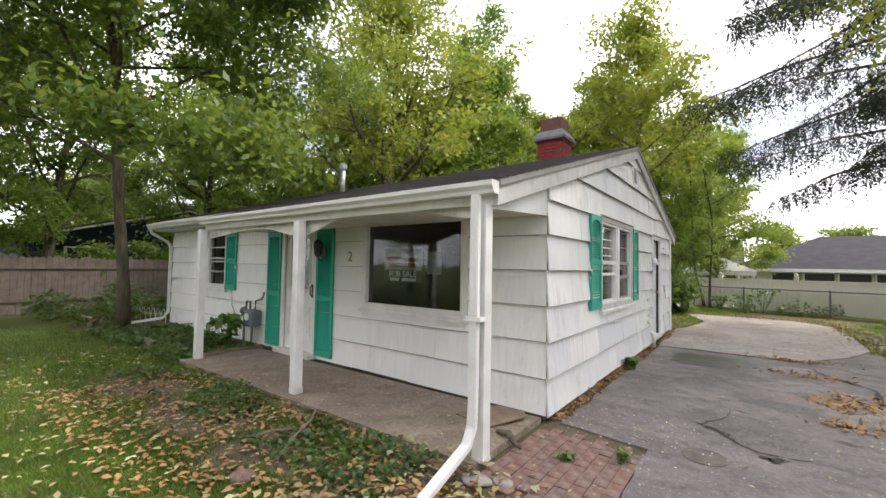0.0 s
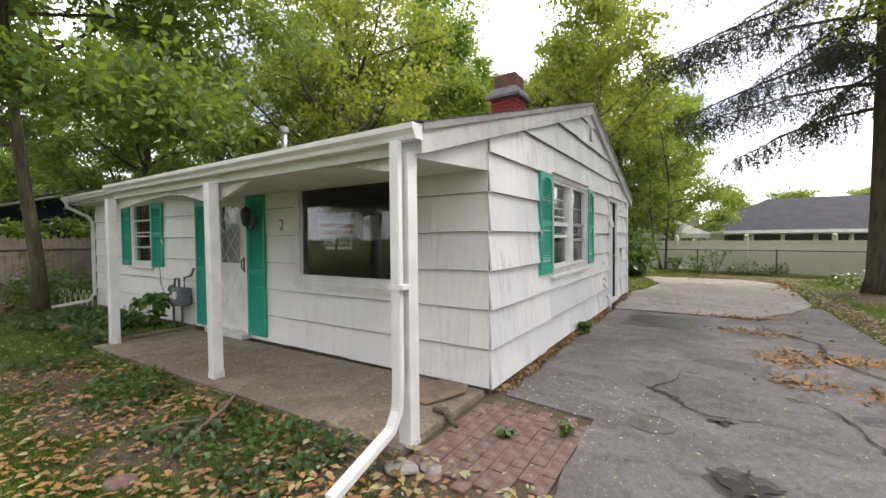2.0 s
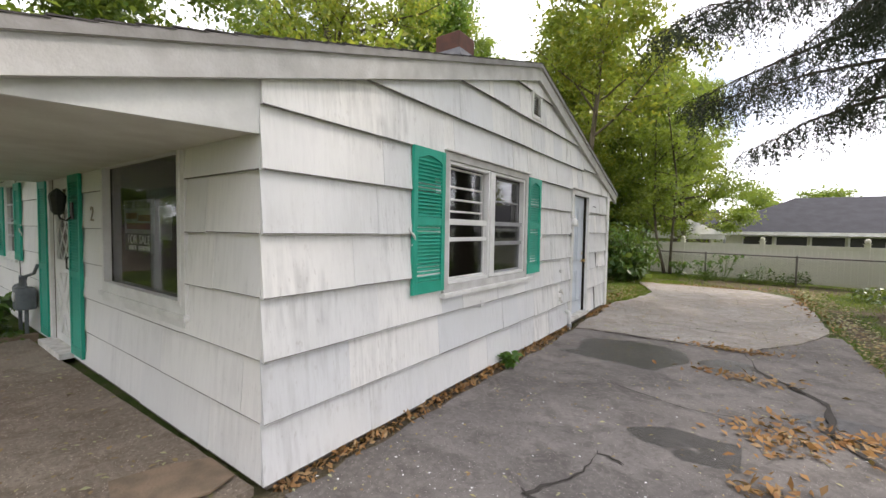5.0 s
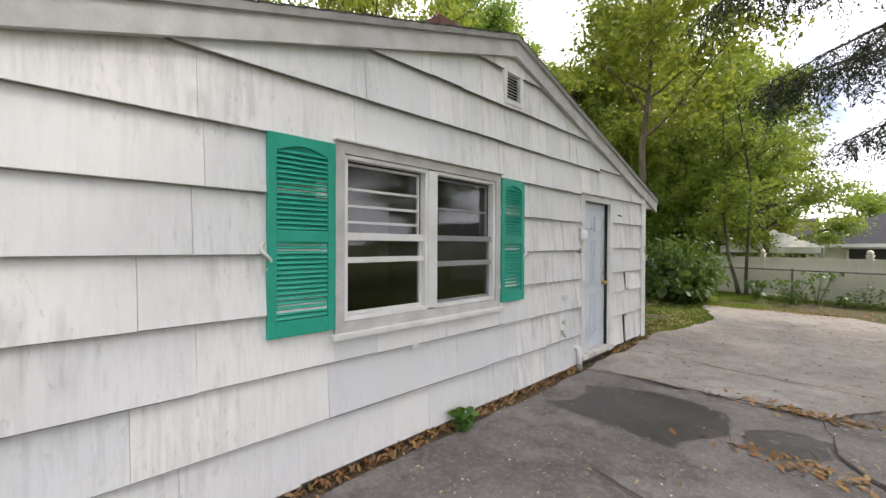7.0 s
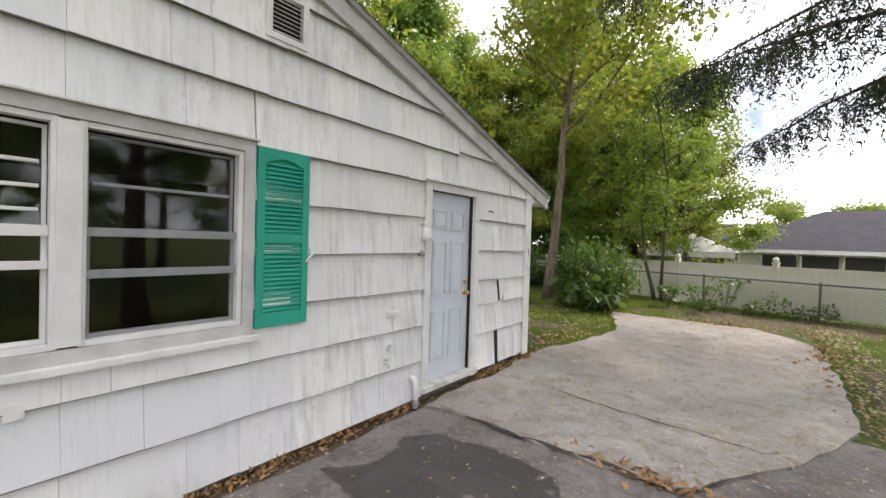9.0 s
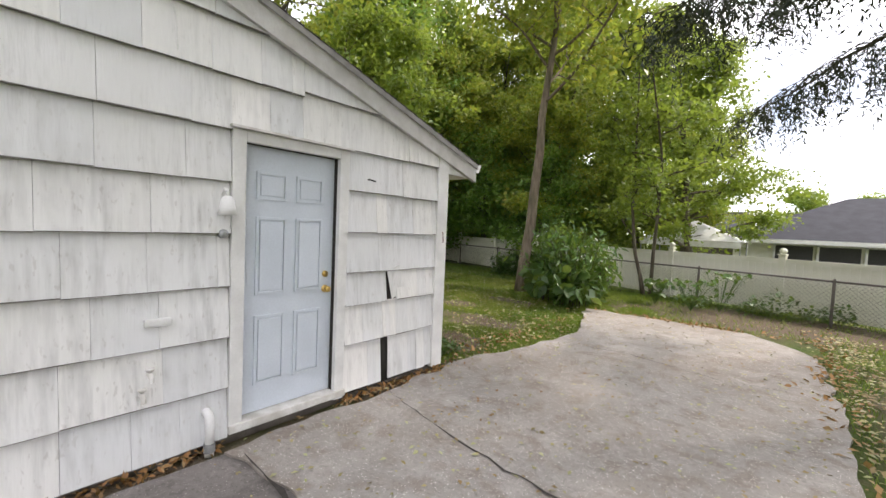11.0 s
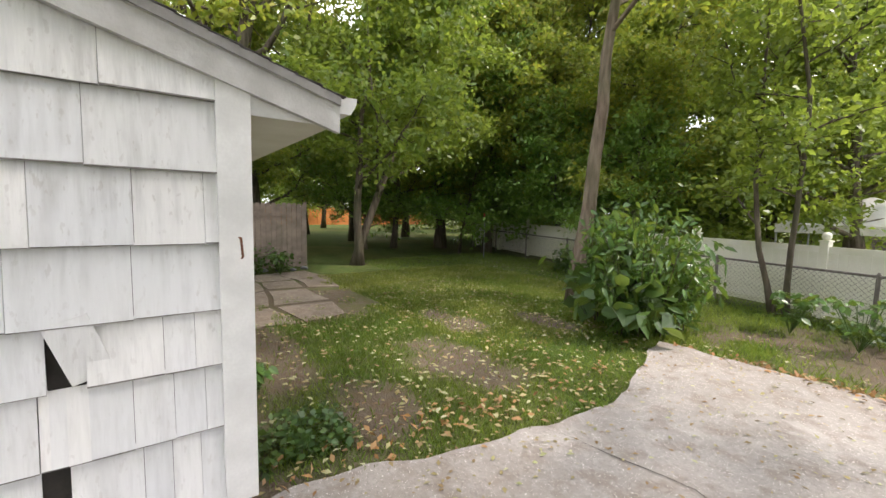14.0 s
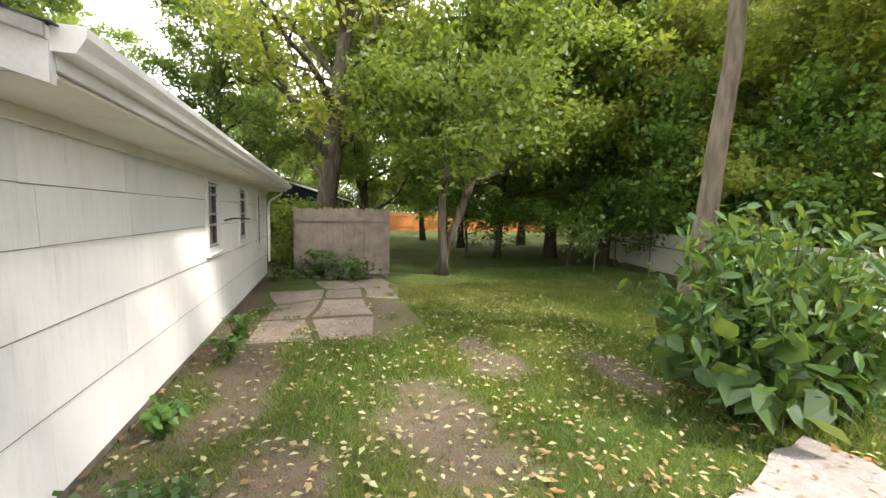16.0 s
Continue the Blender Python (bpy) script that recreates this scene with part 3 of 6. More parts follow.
part("frieze", boxes((XW, XE - 0.02, YB + 0.026, YB + 0.05, 2.17, 2.248)), SOFFIT, roof)


def gutter(x0, x1, y, z, way):
    """A K-style gutter, open side up; way: -1 towards the street, 1 to the yard."""
    prof = [(0, 0.10), (0, 0), (0.075, 0), (0.085, 0.03), (0.112, 0.062), (0.115, 0.098), (0.106, 0.10), (0.102, 0.066), (0.075, 0.036), (0.066, 0.008), (0.008, 0.008), (0.008, 0.10)]
    bm = bmesh.new()
    extrude(bm, [(x0, y + way * a, z + b) for a, b in prof], (x1 - x0, 0, 0))
    return bm


def hangers(g, x0, x1, y, z, way):
    """Strap hangers and end caps on a gutter."""
    n = int((x1 - x0) / 0.8)
    for k in range(n + 1):
        x = x0 + 0.1 + (x1 - x0 - 0.2) * k / n
        part("hanger", boxes((x - 0.012, x + 0.012, y + way * 0.001, y + way * 0.112, z + 0.099, z + 0.103)), ALU, g)
    for x in (x0 - 0.004, x1 + 0.001):
        bm = bmesh.new()
        extrude(bm, [(x, y + way * a, z + b) for a, b in ((0.0, 0.1), (0.0, -0.002), (0.077, -0.002), (0.115, 0.062), (0.118, 0.1))], (0.003, 0, 0))
        part("end_cap", bm, GUTTER, g)


g = thing("gutter", "white aluminium gutter along the porch eave", "gutter")
hangers(g, PORCH_W, ROOF_E - 0.005, EAVE_P, 2.135, -1)
part("channel", gutter(PORCH_W, ROOF_E - 0.005, EAVE_P, 2.135, -1), GUTTER, g)
g = thing("gutter", "white aluminium gutter over the bedroom window", "gutter")
part("channel", gutter(ROOF_W - 0.02, PORCH_W - 0.005, EAVE_F, 2.33, -1), GUTTER, g)
hangers(g, ROOF_W - 0.02, PORCH_W - 0.02, EAVE_F, 2.33, -1)
g = thing("gutter", "white aluminium gutter along the rear eave", "gutter")
part("channel", gutter(ROOF_W, ROOF_E - 0.03, EAVE_B, 2.33, 1), GUTTER, g)
hangers(g, ROOF_W, ROOF_E - 0.03, EAVE_B, 2.33, 1)


def spout(pts, w=0.075, d=0.055):
    """A rectangular downspout along points."""
    bm = bmesh.new()
    rings = []
    pts = [Vector(p) for p in pts]
    for i, p in enumerate(pts):
        t = (pts[min(i + 1, len(pts) - 1)] - pts[max(i - 1, 0)]).normalized()
        side = Vector((1, 0, 0)) if abs(t.x) < 0.8 else Vector((0, 1, 0))
        side = (side - side.dot(t) * t).normalized()
        up = t.cross(side)
        rings.append([bm.verts.new(p + side * a * w / 2 + up * b * d / 2) for a, b in ((-1, -1), (1, -1), (1, 1), (-1, 1))])
    for a, b in zip(rings, rings[1:]):
        for k in range(4):
            bm.faces.new((a[k], a[(k + 1) % 4], b[(k + 1) % 4], b[k]))
    bm.faces.new(rings[0])
    bm.faces.new(rings[-1][::-1])
    bmesh.ops.bevel(bm, geom=bm.edges[:], offset=0.007, segments=2, affect="EDGES")
    return bm


d = thing("downspout", "white painted downspout strapped to the porch post", "downspout")
part("pipe", spout([(-1.735, 2.75, 2.12), (-1.735, 2.75, 0.50), (-1.737, 2.74, 0.32), (-1.74, 2.67, 0.20), (-1.72, 2.12, 0.035)]), GUTTER, d)
part("strap", boxes((-1.80, -1.66, 2.718, 2.80, 1.13, 1.165), bevel=0.004), TRIM, d)
d = thing("downspout", "white downspout at the far house corner", "downspout")
part("pipe", spout([(-11.63, 3.56, 2.34), (-11.60, 3.58, 2.22), (-11.58, 3.93, 2.02), (-11.58, 4.0, 1.9), (-11.58, 4.0, 0.3), (-11.60, 3.9, 0.16), (-11.95, 3.3, 0.06)]), GUTTER, d)

# porch posts
for k, (x, lab) in enumerate(((-1.775, "square white porch post beside the downspout"), (-4.32, "square white porch post before the front door"), (-6.99, "square white porch post at the slab's end"))):
    p = thing("porch_post", lab, "post", "porch posts")
    bm = boxes((x, x + 0.105, 2.80, 2.905, 0.045, 2.058), bevel=0.006)
    if k:
        for v in bm.verts:
            v.co.x -= 0.04 * v.co.z / 2 * (0.3 if k == 2 else 0.5)
    part("shaft", bm, TRIM, p)
    part("foot", boxes((x - 0.004, x + 0.109, 2.796, 2.909, 0.04, 0.12 if k else 0.07)), TRIM_OLD, p)

# ---- siding ----
E_TRIMS = [(5.80, 7.67, 0.975, 2.30), (9.45, 10.46, 0.05, 2.28), (7.72, 8.04, 3.03, 3.38)]
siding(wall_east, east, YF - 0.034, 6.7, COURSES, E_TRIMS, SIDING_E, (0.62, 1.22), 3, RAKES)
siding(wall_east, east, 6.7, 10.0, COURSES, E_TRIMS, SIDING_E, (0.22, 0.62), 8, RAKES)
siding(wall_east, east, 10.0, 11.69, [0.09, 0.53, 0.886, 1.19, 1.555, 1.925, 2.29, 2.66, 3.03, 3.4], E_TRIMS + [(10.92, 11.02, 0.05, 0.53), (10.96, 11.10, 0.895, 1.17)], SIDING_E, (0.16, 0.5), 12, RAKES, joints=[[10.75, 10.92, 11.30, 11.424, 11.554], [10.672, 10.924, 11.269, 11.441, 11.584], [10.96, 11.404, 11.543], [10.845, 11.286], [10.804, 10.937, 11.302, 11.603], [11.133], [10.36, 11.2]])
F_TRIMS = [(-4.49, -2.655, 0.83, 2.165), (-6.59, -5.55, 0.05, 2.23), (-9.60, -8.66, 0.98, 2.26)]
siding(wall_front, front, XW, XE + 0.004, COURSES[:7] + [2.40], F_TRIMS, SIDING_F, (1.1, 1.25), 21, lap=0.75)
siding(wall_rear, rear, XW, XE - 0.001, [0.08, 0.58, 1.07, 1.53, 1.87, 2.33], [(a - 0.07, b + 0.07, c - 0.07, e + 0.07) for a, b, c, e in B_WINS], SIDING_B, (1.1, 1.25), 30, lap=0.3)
setting("corner_board", boxes((XE + 0.001, XE + 0.052, 11.665, 11.835, 0.06, 2.42), (XE - 0.11, XE - 0.0005, YB + 0.024, YB + 0.036, 0.06, 2.2), bevel=0.004), TRIM, "white painted corner board, paint flaking", "trim")

# ---- windows, doors ----


def frame_ring(bm, place, u0, u1, z0, z1, w, d0, d1):
    for r in ((u0, u0 + w, z0, z1), (u1 - w, u1, z0, z1), (u0 + w, u1 - w, z0, z0 + w), (u0 + w, u1 - w, z1 - w, z1)):
        a, b = Vector(place(r[0], r[2], d0)), Vector(place(r[1], r[3], d1))
        box(bm, a.x, b.x, a.y, b.y, a.z, b.z, 0.003)
    return bm


def slab_between(place, u0, u1, z0, z1, d0, d1, bevel=0.003):
    a, b = Vector(place(u0, z0, d0)), Vector(place(u1, z1, d1))
    return boxes((a.x, b.x, a.y, b.y, a.z, b.z), bevel=bevel)


def pane(win, place, u0, u1, z0, z1, d):
    ob = part("pane", slab_between(place, u0, u1, z0, z1, d - 0.003, d + 0.003, 0), GLASS, win, "dark reflecting glass")
    ob.visible_shadow = False
    return ob


def shutter(place, u0, u1, z0, z1, label, d=0.026, arch=True, split=0.5):
    s = thing("shutter", label, "shutter", "teal shutters")
    w, rail = 0.052, 0.10
    zm = z0 + (z1 - z0) * split
    part("stile", slab_between(place, u0, u0 + w, z0, z1, d, d + 0.032, 0.004), TEAL, s)
    part("stile", slab_between(place, u1 - w, u1, z0, z1, d, d + 0.032, 0.004), TEAL, s)
    part("rail", slab_between(place, u0 + w, u1 - w, z0, z0 + rail, d, d + 0.030, 0.003), TEAL, s)
    part("rail", slab_between(place, u0 + w, u1 - w, zm - 0.035, zm + 0.035, d, d + 0.030, 0.003), TEAL, s)
    bm = bmesh.new()
    n, ua, ub = 12, u0 + w, u1 - w
    low = [(ua + (ub - ua) * k / n, z1 - rail * 1.05 + (0.045 * math.sin(math.pi * k / n) if arch else 0)) for k in range(n + 1)]
    pts = [(p[0], p[1]) for p in low] + [(ub, z1), (ua, z1)]
    extrude(bm, [place(p[0], p[1], d) for p in pts], Vector(place(0, 0, 0.030)) - Vector(place(0, 0, 0)))
    part("rail", bm, TEAL, s)
    part("backing", slab_between(place, ua - 0.01, ub + 0.01, z0 + 0.05, z1 - 0.06, d + 0.001, d + 0.006, 0), TEAL, s)
    step = 0.031
    me = None
    for a, b in ((z0 + rail, zm - 0.035), (zm + 0.035, z1 - rail * 0.85)):
        z = a + 0.006
        while z < b - 0.01:
            if me is None:
                bm = bmesh.new()
                base = Vector(place((ua + ub) / 2, 0, 0))
                extrude(bm, [Vector(place(ua, q, e)) - base for q, e in ((0, d + 0.024), (0.004, d + 0.027), (0.027, d + 0.008), (0.022, d + 0.006))], Vector(place(ub, 0, 0)) - Vector(place(ua, 0, 0)))
                me = mesh_of("louvre", bm, TEAL)
            o = new("louvre", me)
            o.parent = s
            o.location = Vector(place((ua + ub) / 2, z, 0))
            z += step
    return s


shutter(east, 5.345, 5.795, 1.02, 2.26, "teal louvred shutter beside the kitchen window")
shutter(east, 7.675, 8.075, 1.02, 2.26, "teal louvred shutter on the door side of the window")
shutter(front, -5.56, -5.13, 0.115, 2.12, "tall teal louvred shutter with a black wall lantern before it", arch=False, split=0.45)
shutter(front, -7.03, -6.595, 0.115, 2.12, "tall teal louvred shutter beside the gas meter", arch=False, split=0.45)
shutter(front, -8.66, -8.22, 1.0, 2.17, "short teal louvred shutter by the bedroom window", arch=False)
shutter(front, -10.01, -9.60, 1.0, 2.17, "short teal louvred shutter behind the porch post", arch=False)


def hook(place, u, z, way, parent_label):
    t = thing("shutter_hook", parent_label, "shutter hook")
    pts = []
    for k in range(15):
        a = math.pi * (k / 7 - 1)
        pts.append(place(u + way * (0.028 * math.sin(a) + 0.006 * k / 14), z + 0.085 - 0.17 * k / 14, 0.052 + 0.012 * math.cos(a * 1.3)))
    part("scroll", tube(bmesh.new(), pts, [0.006 + 0.005 * math.sin(math.pi * k / 14) for k in range(15)], 6), TRIM, t, smooth=True)


hook(east, 5.335, 1.52, 1, "white cast scroll hook holding a teal shutter")
hook(east, 8.09, 1.50, -1, "white cast scroll hook on the shutter's outer edge")
hook(front, -8.21, 1.46, 1, "small white scroll hook beside the bedroom shutter")


def east_window():
    w = thing("window_1", "white twin sash window with aluminium storm frames", "window", kind="structure")
    part("casing", frame_ring(bmesh.new(), east, 5.805, 7.665, 0.985, 2.285, 0.072, 0.0, 0.045), RAKE, w)
    part("mullion", slab_between(east, 6.67, 6.77, 1.07, 2.2, -0.06, 0.047), TRIM, w)
    part("window_sill", slab_between(east, 5.765, 7.70, 0.945, 0.985, -0.05, 0.085, 0.006), TRIM, w)
    part("head_drip", slab_between(east, 5.79, 7.68, 2.287, 2.30, 0.0, 0.075), TRIM_OLD, w, "bent weathered drip cap")
    for k, (a, b) in enumerate(((5.892, 6.668), (6.772, 7.578))):
        part("window_frame", frame_ring(bmesh.new(), east, a - 0.012, b + 0.012, 1.06, 2.21, 0.030, -0.035, 0.03), GUTTER if k == 0 else TRIM, w)
        a, b = a + 0.02, b - 0.02
        part("sash", frame_ring(bmesh.new(), east, a, b, 1.64, 2.17, 0.018, -0.075, -0.045), TRIM if k == 0 else STORM, w)
        part("sash", frame_ring(bmesh.new(), east, a, b, 1.092, 1.665, 0.022, -0.045, -0.015), TRIM if k == 0 else STORM, w)
        for z in ((1.75, 1.865, 1.985) if k == 0 else (1.905,)):
            part("glazing_bar", slab_between(east, a + 0.03, b - 0.03, z - 0.009, z + 0.009, -0.07, -0.03), TRIM if k == 0 else STORM, w)
        if k:
            part("storm_rail", slab_between(east, a, b, 1.625, 1.672, -0.02, 0.012), STORM, w)
            part("storm_rail", slab_between(east, a, b, 1.405, 1.45, -0.02, 0.012), STORM, w)
        else:
            part("storm_rail", slab_between(east, a, b, 1.62, 1.675, -0.02, 0.012), TRIM, w)
            part("storm_rail", slab_between(east, a, b, 1.46, 1.50, -0.02, 0.012), TRIM, w)
        pane(w, east, a + 0.012, b - 0.012, 1.66, 2.16, -0.060)
        pane(w, east, a + 0.012, b - 0.012, 1.11, 1.64, -0.030)


east_window()


def front_windows():
    w = thing("window_2", "large picture window with a white moulded casing", "window", kind="structure")
    part("casing", frame_ring(bmesh.new(), front, -4.49, -2.655, 0.93, 2.16, 0.06, 0.0, 0.035), TRIM, w)
    part("casing_step", frame_ring(bmesh.new(), front, -4.432, -2.713, 0.987, 2.132, 0.036, -0.02, 0.046), TRIM, w)
    part("window_sill", slab_between(front, -4.53, -2.615, 0.888, 0.929, -0.02, 0.06, 0.005), TRIM, w)
    part("apron", slab_between(front, -4.49, -2.655, 0.832, 0.887, 0.0, 0.035, 0.004), TRIM, w)
    pane(w, front, -4.40, -2.745, 1.02, 2.10, -0.03)
    w = thing("window_3", "white double-hung bedroom window with storm sash", "window", kind="structure")
    part("casing", frame_ring(bmesh.new(), front, -9.595, -8.665, 0.985, 2.26, 0.075, 0.0, 0.035), TRIM, w)
    part("window_sill", slab_between(front, -9.63, -8.64, 0.945, 0.985, -0.02, 0.06, 0.004), TRIM, w)
    part("sash", frame_ring(bmesh.new(), front, -9.52, -8.74, 1.06, 2.185, 0.035, -0.03, 0.02), TRIM, w)
    for z in (1.34, 1.55, 1.62, 1.85):
        part("storm_rail", slab_between(front, -9.49, -8.77, z, z + 0.03, -0.02, 0.01), ALU, w)
    pane(w, front, -9.49, -8.77, 1.09, 2.16, -0.03)
    for k, (a, b, c, e) in enumerate(B_WINS):
        w = thing(f"window_{4 + k}", "small rear sash window with grey rails", "window", kind="structure")
        part("casing", frame_ring(bmesh.new(), rear, a - 0.065, b + 0.065, c - 0.065, e + 0.065, 0.07, 0.0, 0.04), TRIM, w)
        part("window_sill", slab_between(rear, a - 0.09, b + 0.09, c - 0.10, c - 0.066, 0.0, 0.07), TRIM, w)
        for z in (c + 0.02, c + 0.3, (c + e) / 2, c + 0.72, e - 0.05):
            part("storm_rail", slab_between(rear, a + 0.01, b - 0.01, z, z + 0.03, -0.02, 0.02), ALU, w)
        pane(w, rear, a + 0.005, b - 0.005, c + 0.005, e - 0.005, -0.03)


front_windows()


def panel(bm, place, u0, u1, z0, z1, d):
    """A raised door panel: a sunk groove ring and a proud field."""
    frame_ring(bm, place, u0, u1, z0, z1, 0.022, d, d + 0.014)
    a, b = Vector(place(u0 + 0.032, z0 + 0.032, d)), Vector(place(u1 - 0.032, z1 - 0.032, d + 0.012))
    box(bm, a.x, b.x, a.y, b.y, a.z, b.z, 0.006)
    return bm


def side_door():
    d = thing("door_1", "closed pale grey-blue six-panel steel door", "door", kind="structure")
    part("casing", boxes((XE, XE + 0.045, 9.455, 9.55, 0.10, 2.27), (XE, XE + 0.045, 10.36, 10.455, 0.06, 2.27), (XE, XE + 0.045, 9.551, 10.359, 2.19, 2.27), bevel=0.005), TRIM, d)
    part("drip_cap", boxes((XE, XE + 0.085, 9.43, 10.48, 2.272, 2.288)), TRIM_OLD, d)
    part("jamb", boxes((XE - 0.10, XE, 9.535, 9.549, 0.14, 2.19), (XE - 0.10, XE, 10.361, 10.375, 0.14, 2.19)), TRIM, d)
    part("threshold", boxes((XE - 0.08, XE + 0.07, 9.45, 10.46, 0.085, 0.145), bevel=0.008), TRIM_OLD, d, "worn wooden threshold")
    leaf = part("leaf", slab_between(east, 9.55, 10.36, 0.15, 2.188, -0.085, -0.045), DOORPAINT, d)
    for a, b in ((9.665, 9.915), (9.995, 10.245)):
        for z0, z1 in ((0.36, 0.90), (1.06, 1.66), (1.79, 2.0)):
            part("panel", panel(bmesh.new(), east, a, b, z0, z1, -0.045), DOORPAINT, leaf)
    for z, r in ((1.06, 0.028), (1.19, 0.024)):
        bm = tube(bmesh.new(), [(XE - 0.046, 10.29, z), (XE - 0.034, 10.29, z)], r * 1.15, 20)
        if z < 1.1:
            tube(bm, [(XE - 0.035, 10.29, z), (XE - 0.012, 10.29, z), (XE - 0.004, 10.29, z), (XE + 0.014, 10.29, z), (XE + 0.020, 10.29, z)], [0.011, 0.012, 0.024, 0.026, 0.015], 18)
        part("doorknob" if z < 1.1 else "deadbolt", bm, BRASS, leaf, "brass knob" if z < 1.1 else "brass deadbolt", True)


side_door()


def front_door():
    d = thing("door_2", "white front door with a diamond-leaded pane and diamond mouldings", "door", kind="structure")
    part("casing", boxes((-6.585, -6.502, YF - 0.04, YF, 0.10, 2.23), (-5.638, -5.562, YF - 0.04, YF, 0.10, 2.23), (-6.501, -5.639, YF - 0.04, YF, 2.15, 2.23), bevel=0.004), TRIM, d)
    part("step", boxes((-6.59, -5.56, YF - 0.16, YF + 0.04, 0.045, 0.115), bevel=0.01), TRIM_OLD, d, "worn timber door step")
    cx, l, r = -6.07, -6.34, -5.80
    leaf = part("leaf", boxes((-6.498, l, YF + 0.005, YF + 0.045, 0.12, 2.145), (r, -5.642, YF + 0.005, YF + 0.045, 0.12, 2.145), (l, r, YF + 0.005, YF + 0.045, 0.12, 1.12), (l, r, YF + 0.005, YF + 0.045, 1.99, 2.145)), WHITEDOOR, d)
    pane(leaf, front, l, r, 1.12, 1.99, -0.025)
    part("pane_moulding", frame_ring(bmesh.new(), front, l - 0.02, r + 0.02, 1.10, 2.01, 0.03, -0.02, 0.008), WHITEDOOR, leaf)
    bm = bmesh.new()
    for z in (1.12, 1.41, 1.70):
        for a in (l, cx):
            for s in (-1, 1):
                m = a + (cx - l) / 2
                tube(bm, [(m - s * 0.135, YF - 0.001, z), (m + s * 0.135, YF - 0.001, z + 0.29)], 0.007, 6)
    part("lattice", bm, WHITEDOOR, leaf, "diamond lattice bars")
    bm = bmesh.new()
    for tri in (((-0.15, 0.98), (0.15, 0.98), (0, 0.74)), ((-0.15, 0.22), (0.15, 0.22), (0, 0.46)), ((-0.30, 0.84), (-0.30, 0.36), (-0.10, 0.60)), ((0.30, 0.84), (0.30, 0.36), (0.10, 0.60))):
        for p, q in zip(tri, tri[1:] + tri[:1]):
            tube(bm, [(cx + p[0], YF, p[1]), (cx + q[0], YF, q[1])], 0.012, 6)
    part("moulding", bm, WHITEDOOR, leaf, "raised triangular mouldings")
    bm = boxes((-5.735, -5.695, YF - 0.006, YF + 0.006, 1.0, 1.22), bevel=0.004)
    tube(bm, [(-5.715, YF - 0.005, 1.03), (-5.715, YF - 0.045, 1.06), (-5.715, YF - 0.045, 1.17), (-5.715, YF - 0.005, 1.2)], 0.009, 8)
    part("handle", bm, BLACK, leaf, "black pull handle")


front_door()


def gable_vent():
    v = thing("gable_vent", "white louvred gable vent under the ridge", "vent")
    part("vent_frame", frame_ring(bmesh.new(), east, 7.715, 8.045, 3.025, 3.385, 0.045, 0.0, 0.05), TRIM, v)
    part("backing", slab_between(east, 7.75, 8.01, 3.06, 3.35, -0.05, -0.04, 0), BLACK, v)
    for k in range(9):
        z = 3.08 + 0.031 * k
        bm = bmesh.new()
        extrude(bm, [east(7.765, z, 0.04), east(7.765, z + 0.005, 0.042), east(7.765, z + 0.027, 0.004), east(7.765, z + 0.022, 0.0)], (0, 0.23, 0))
        part("slat", bm, TRIM, v)


gable_vent()

# ---- chimney, vent pipe ----
ch = thing("chimney", "red painted brick chimney with a clay flue", "chimney")
CX, CY = -3.42, 8.55
part("core", boxes((CX - 0.265, CX + 0.265, CY - 0.265, CY + 0.265, 3.3, 4.28)), LEAD, ch)
for row in range(13):
    z = 3.39 + row * 0.069
    for side in range(4):
        for k in range(3):
            a = -0.275 + k * 0.19 - (0.06 if row % 2 else 0)
            a0, a1 = max(a, -0.275), min(a + 0.182, 0.275)
            bx = [(a0, a1, -0.282, -0.255), (a0, a1, 0.255, 0.282), (-0.282, -0.255, a0, a1), (0.255, 0.282, a0, a1)][side]
            part("brick", boxes((CX + bx[0], CX + bx[1], CY + bx[2], CY + bx[3], z, z + 0.058)), CHIMNEY_RED, ch)
bm = bmesh.new()
bmesh.ops.create_cone(bm, cap_ends=True, segments=4, radius1=0.50, radius2=0.36, depth=0.17, matrix=Matrix.Translation((CX, CY, 4.40)) @ Matrix.Rotation(radians(45), 4, "Z"))
box(bm, CX - 0.345, CX + 0.345, CY - 0.345, CY + 0.345, 4.27, 4.33, 0.01)
part("crown", bm, LEAD, ch, "grey mortar crown")
part("flue", boxes((CX - 0.235, CX + 0.235, CY - 0.235, CY + 0.235, 4.46, 4.76), bevel=0.02), CLAY, ch, "square clay flue tile")
vp = thing("vent_pipe", "galvanised vent pipe with a storm cap on the roof", "vent pipe")
part("pipe", tube(bmesh.new(), [(-8.2, 6.6, 3.2), (-8.2, 6.6, 3.95)], 0.065, 16), GALV, vp, smooth=True)
part("cap", tube(bmesh.new(), [(-8.2, 6.6, 3.9), (-8.2, 6.6, 3.94), (-8.2, 6.6, 4.05), (-8.2, 6.6, 4.07)], [0.07, 0.10, 0.10, 0.06], 16), GALV, vp)

# the house is not quite square: its long walls drift back towards the far end
for ob in list(scene.objects):
    if ob.type == "MESH":
        if ob.location.length > 0:
            ob.location.y += SKEW * (XE - ob.location.x)
        elif not ob.data.get("skewed"):
            for v in ob.data.vertices:
                v.co.y += SKEW * max(0, XE - v.co.x)
            ob.data["skewed"] = True

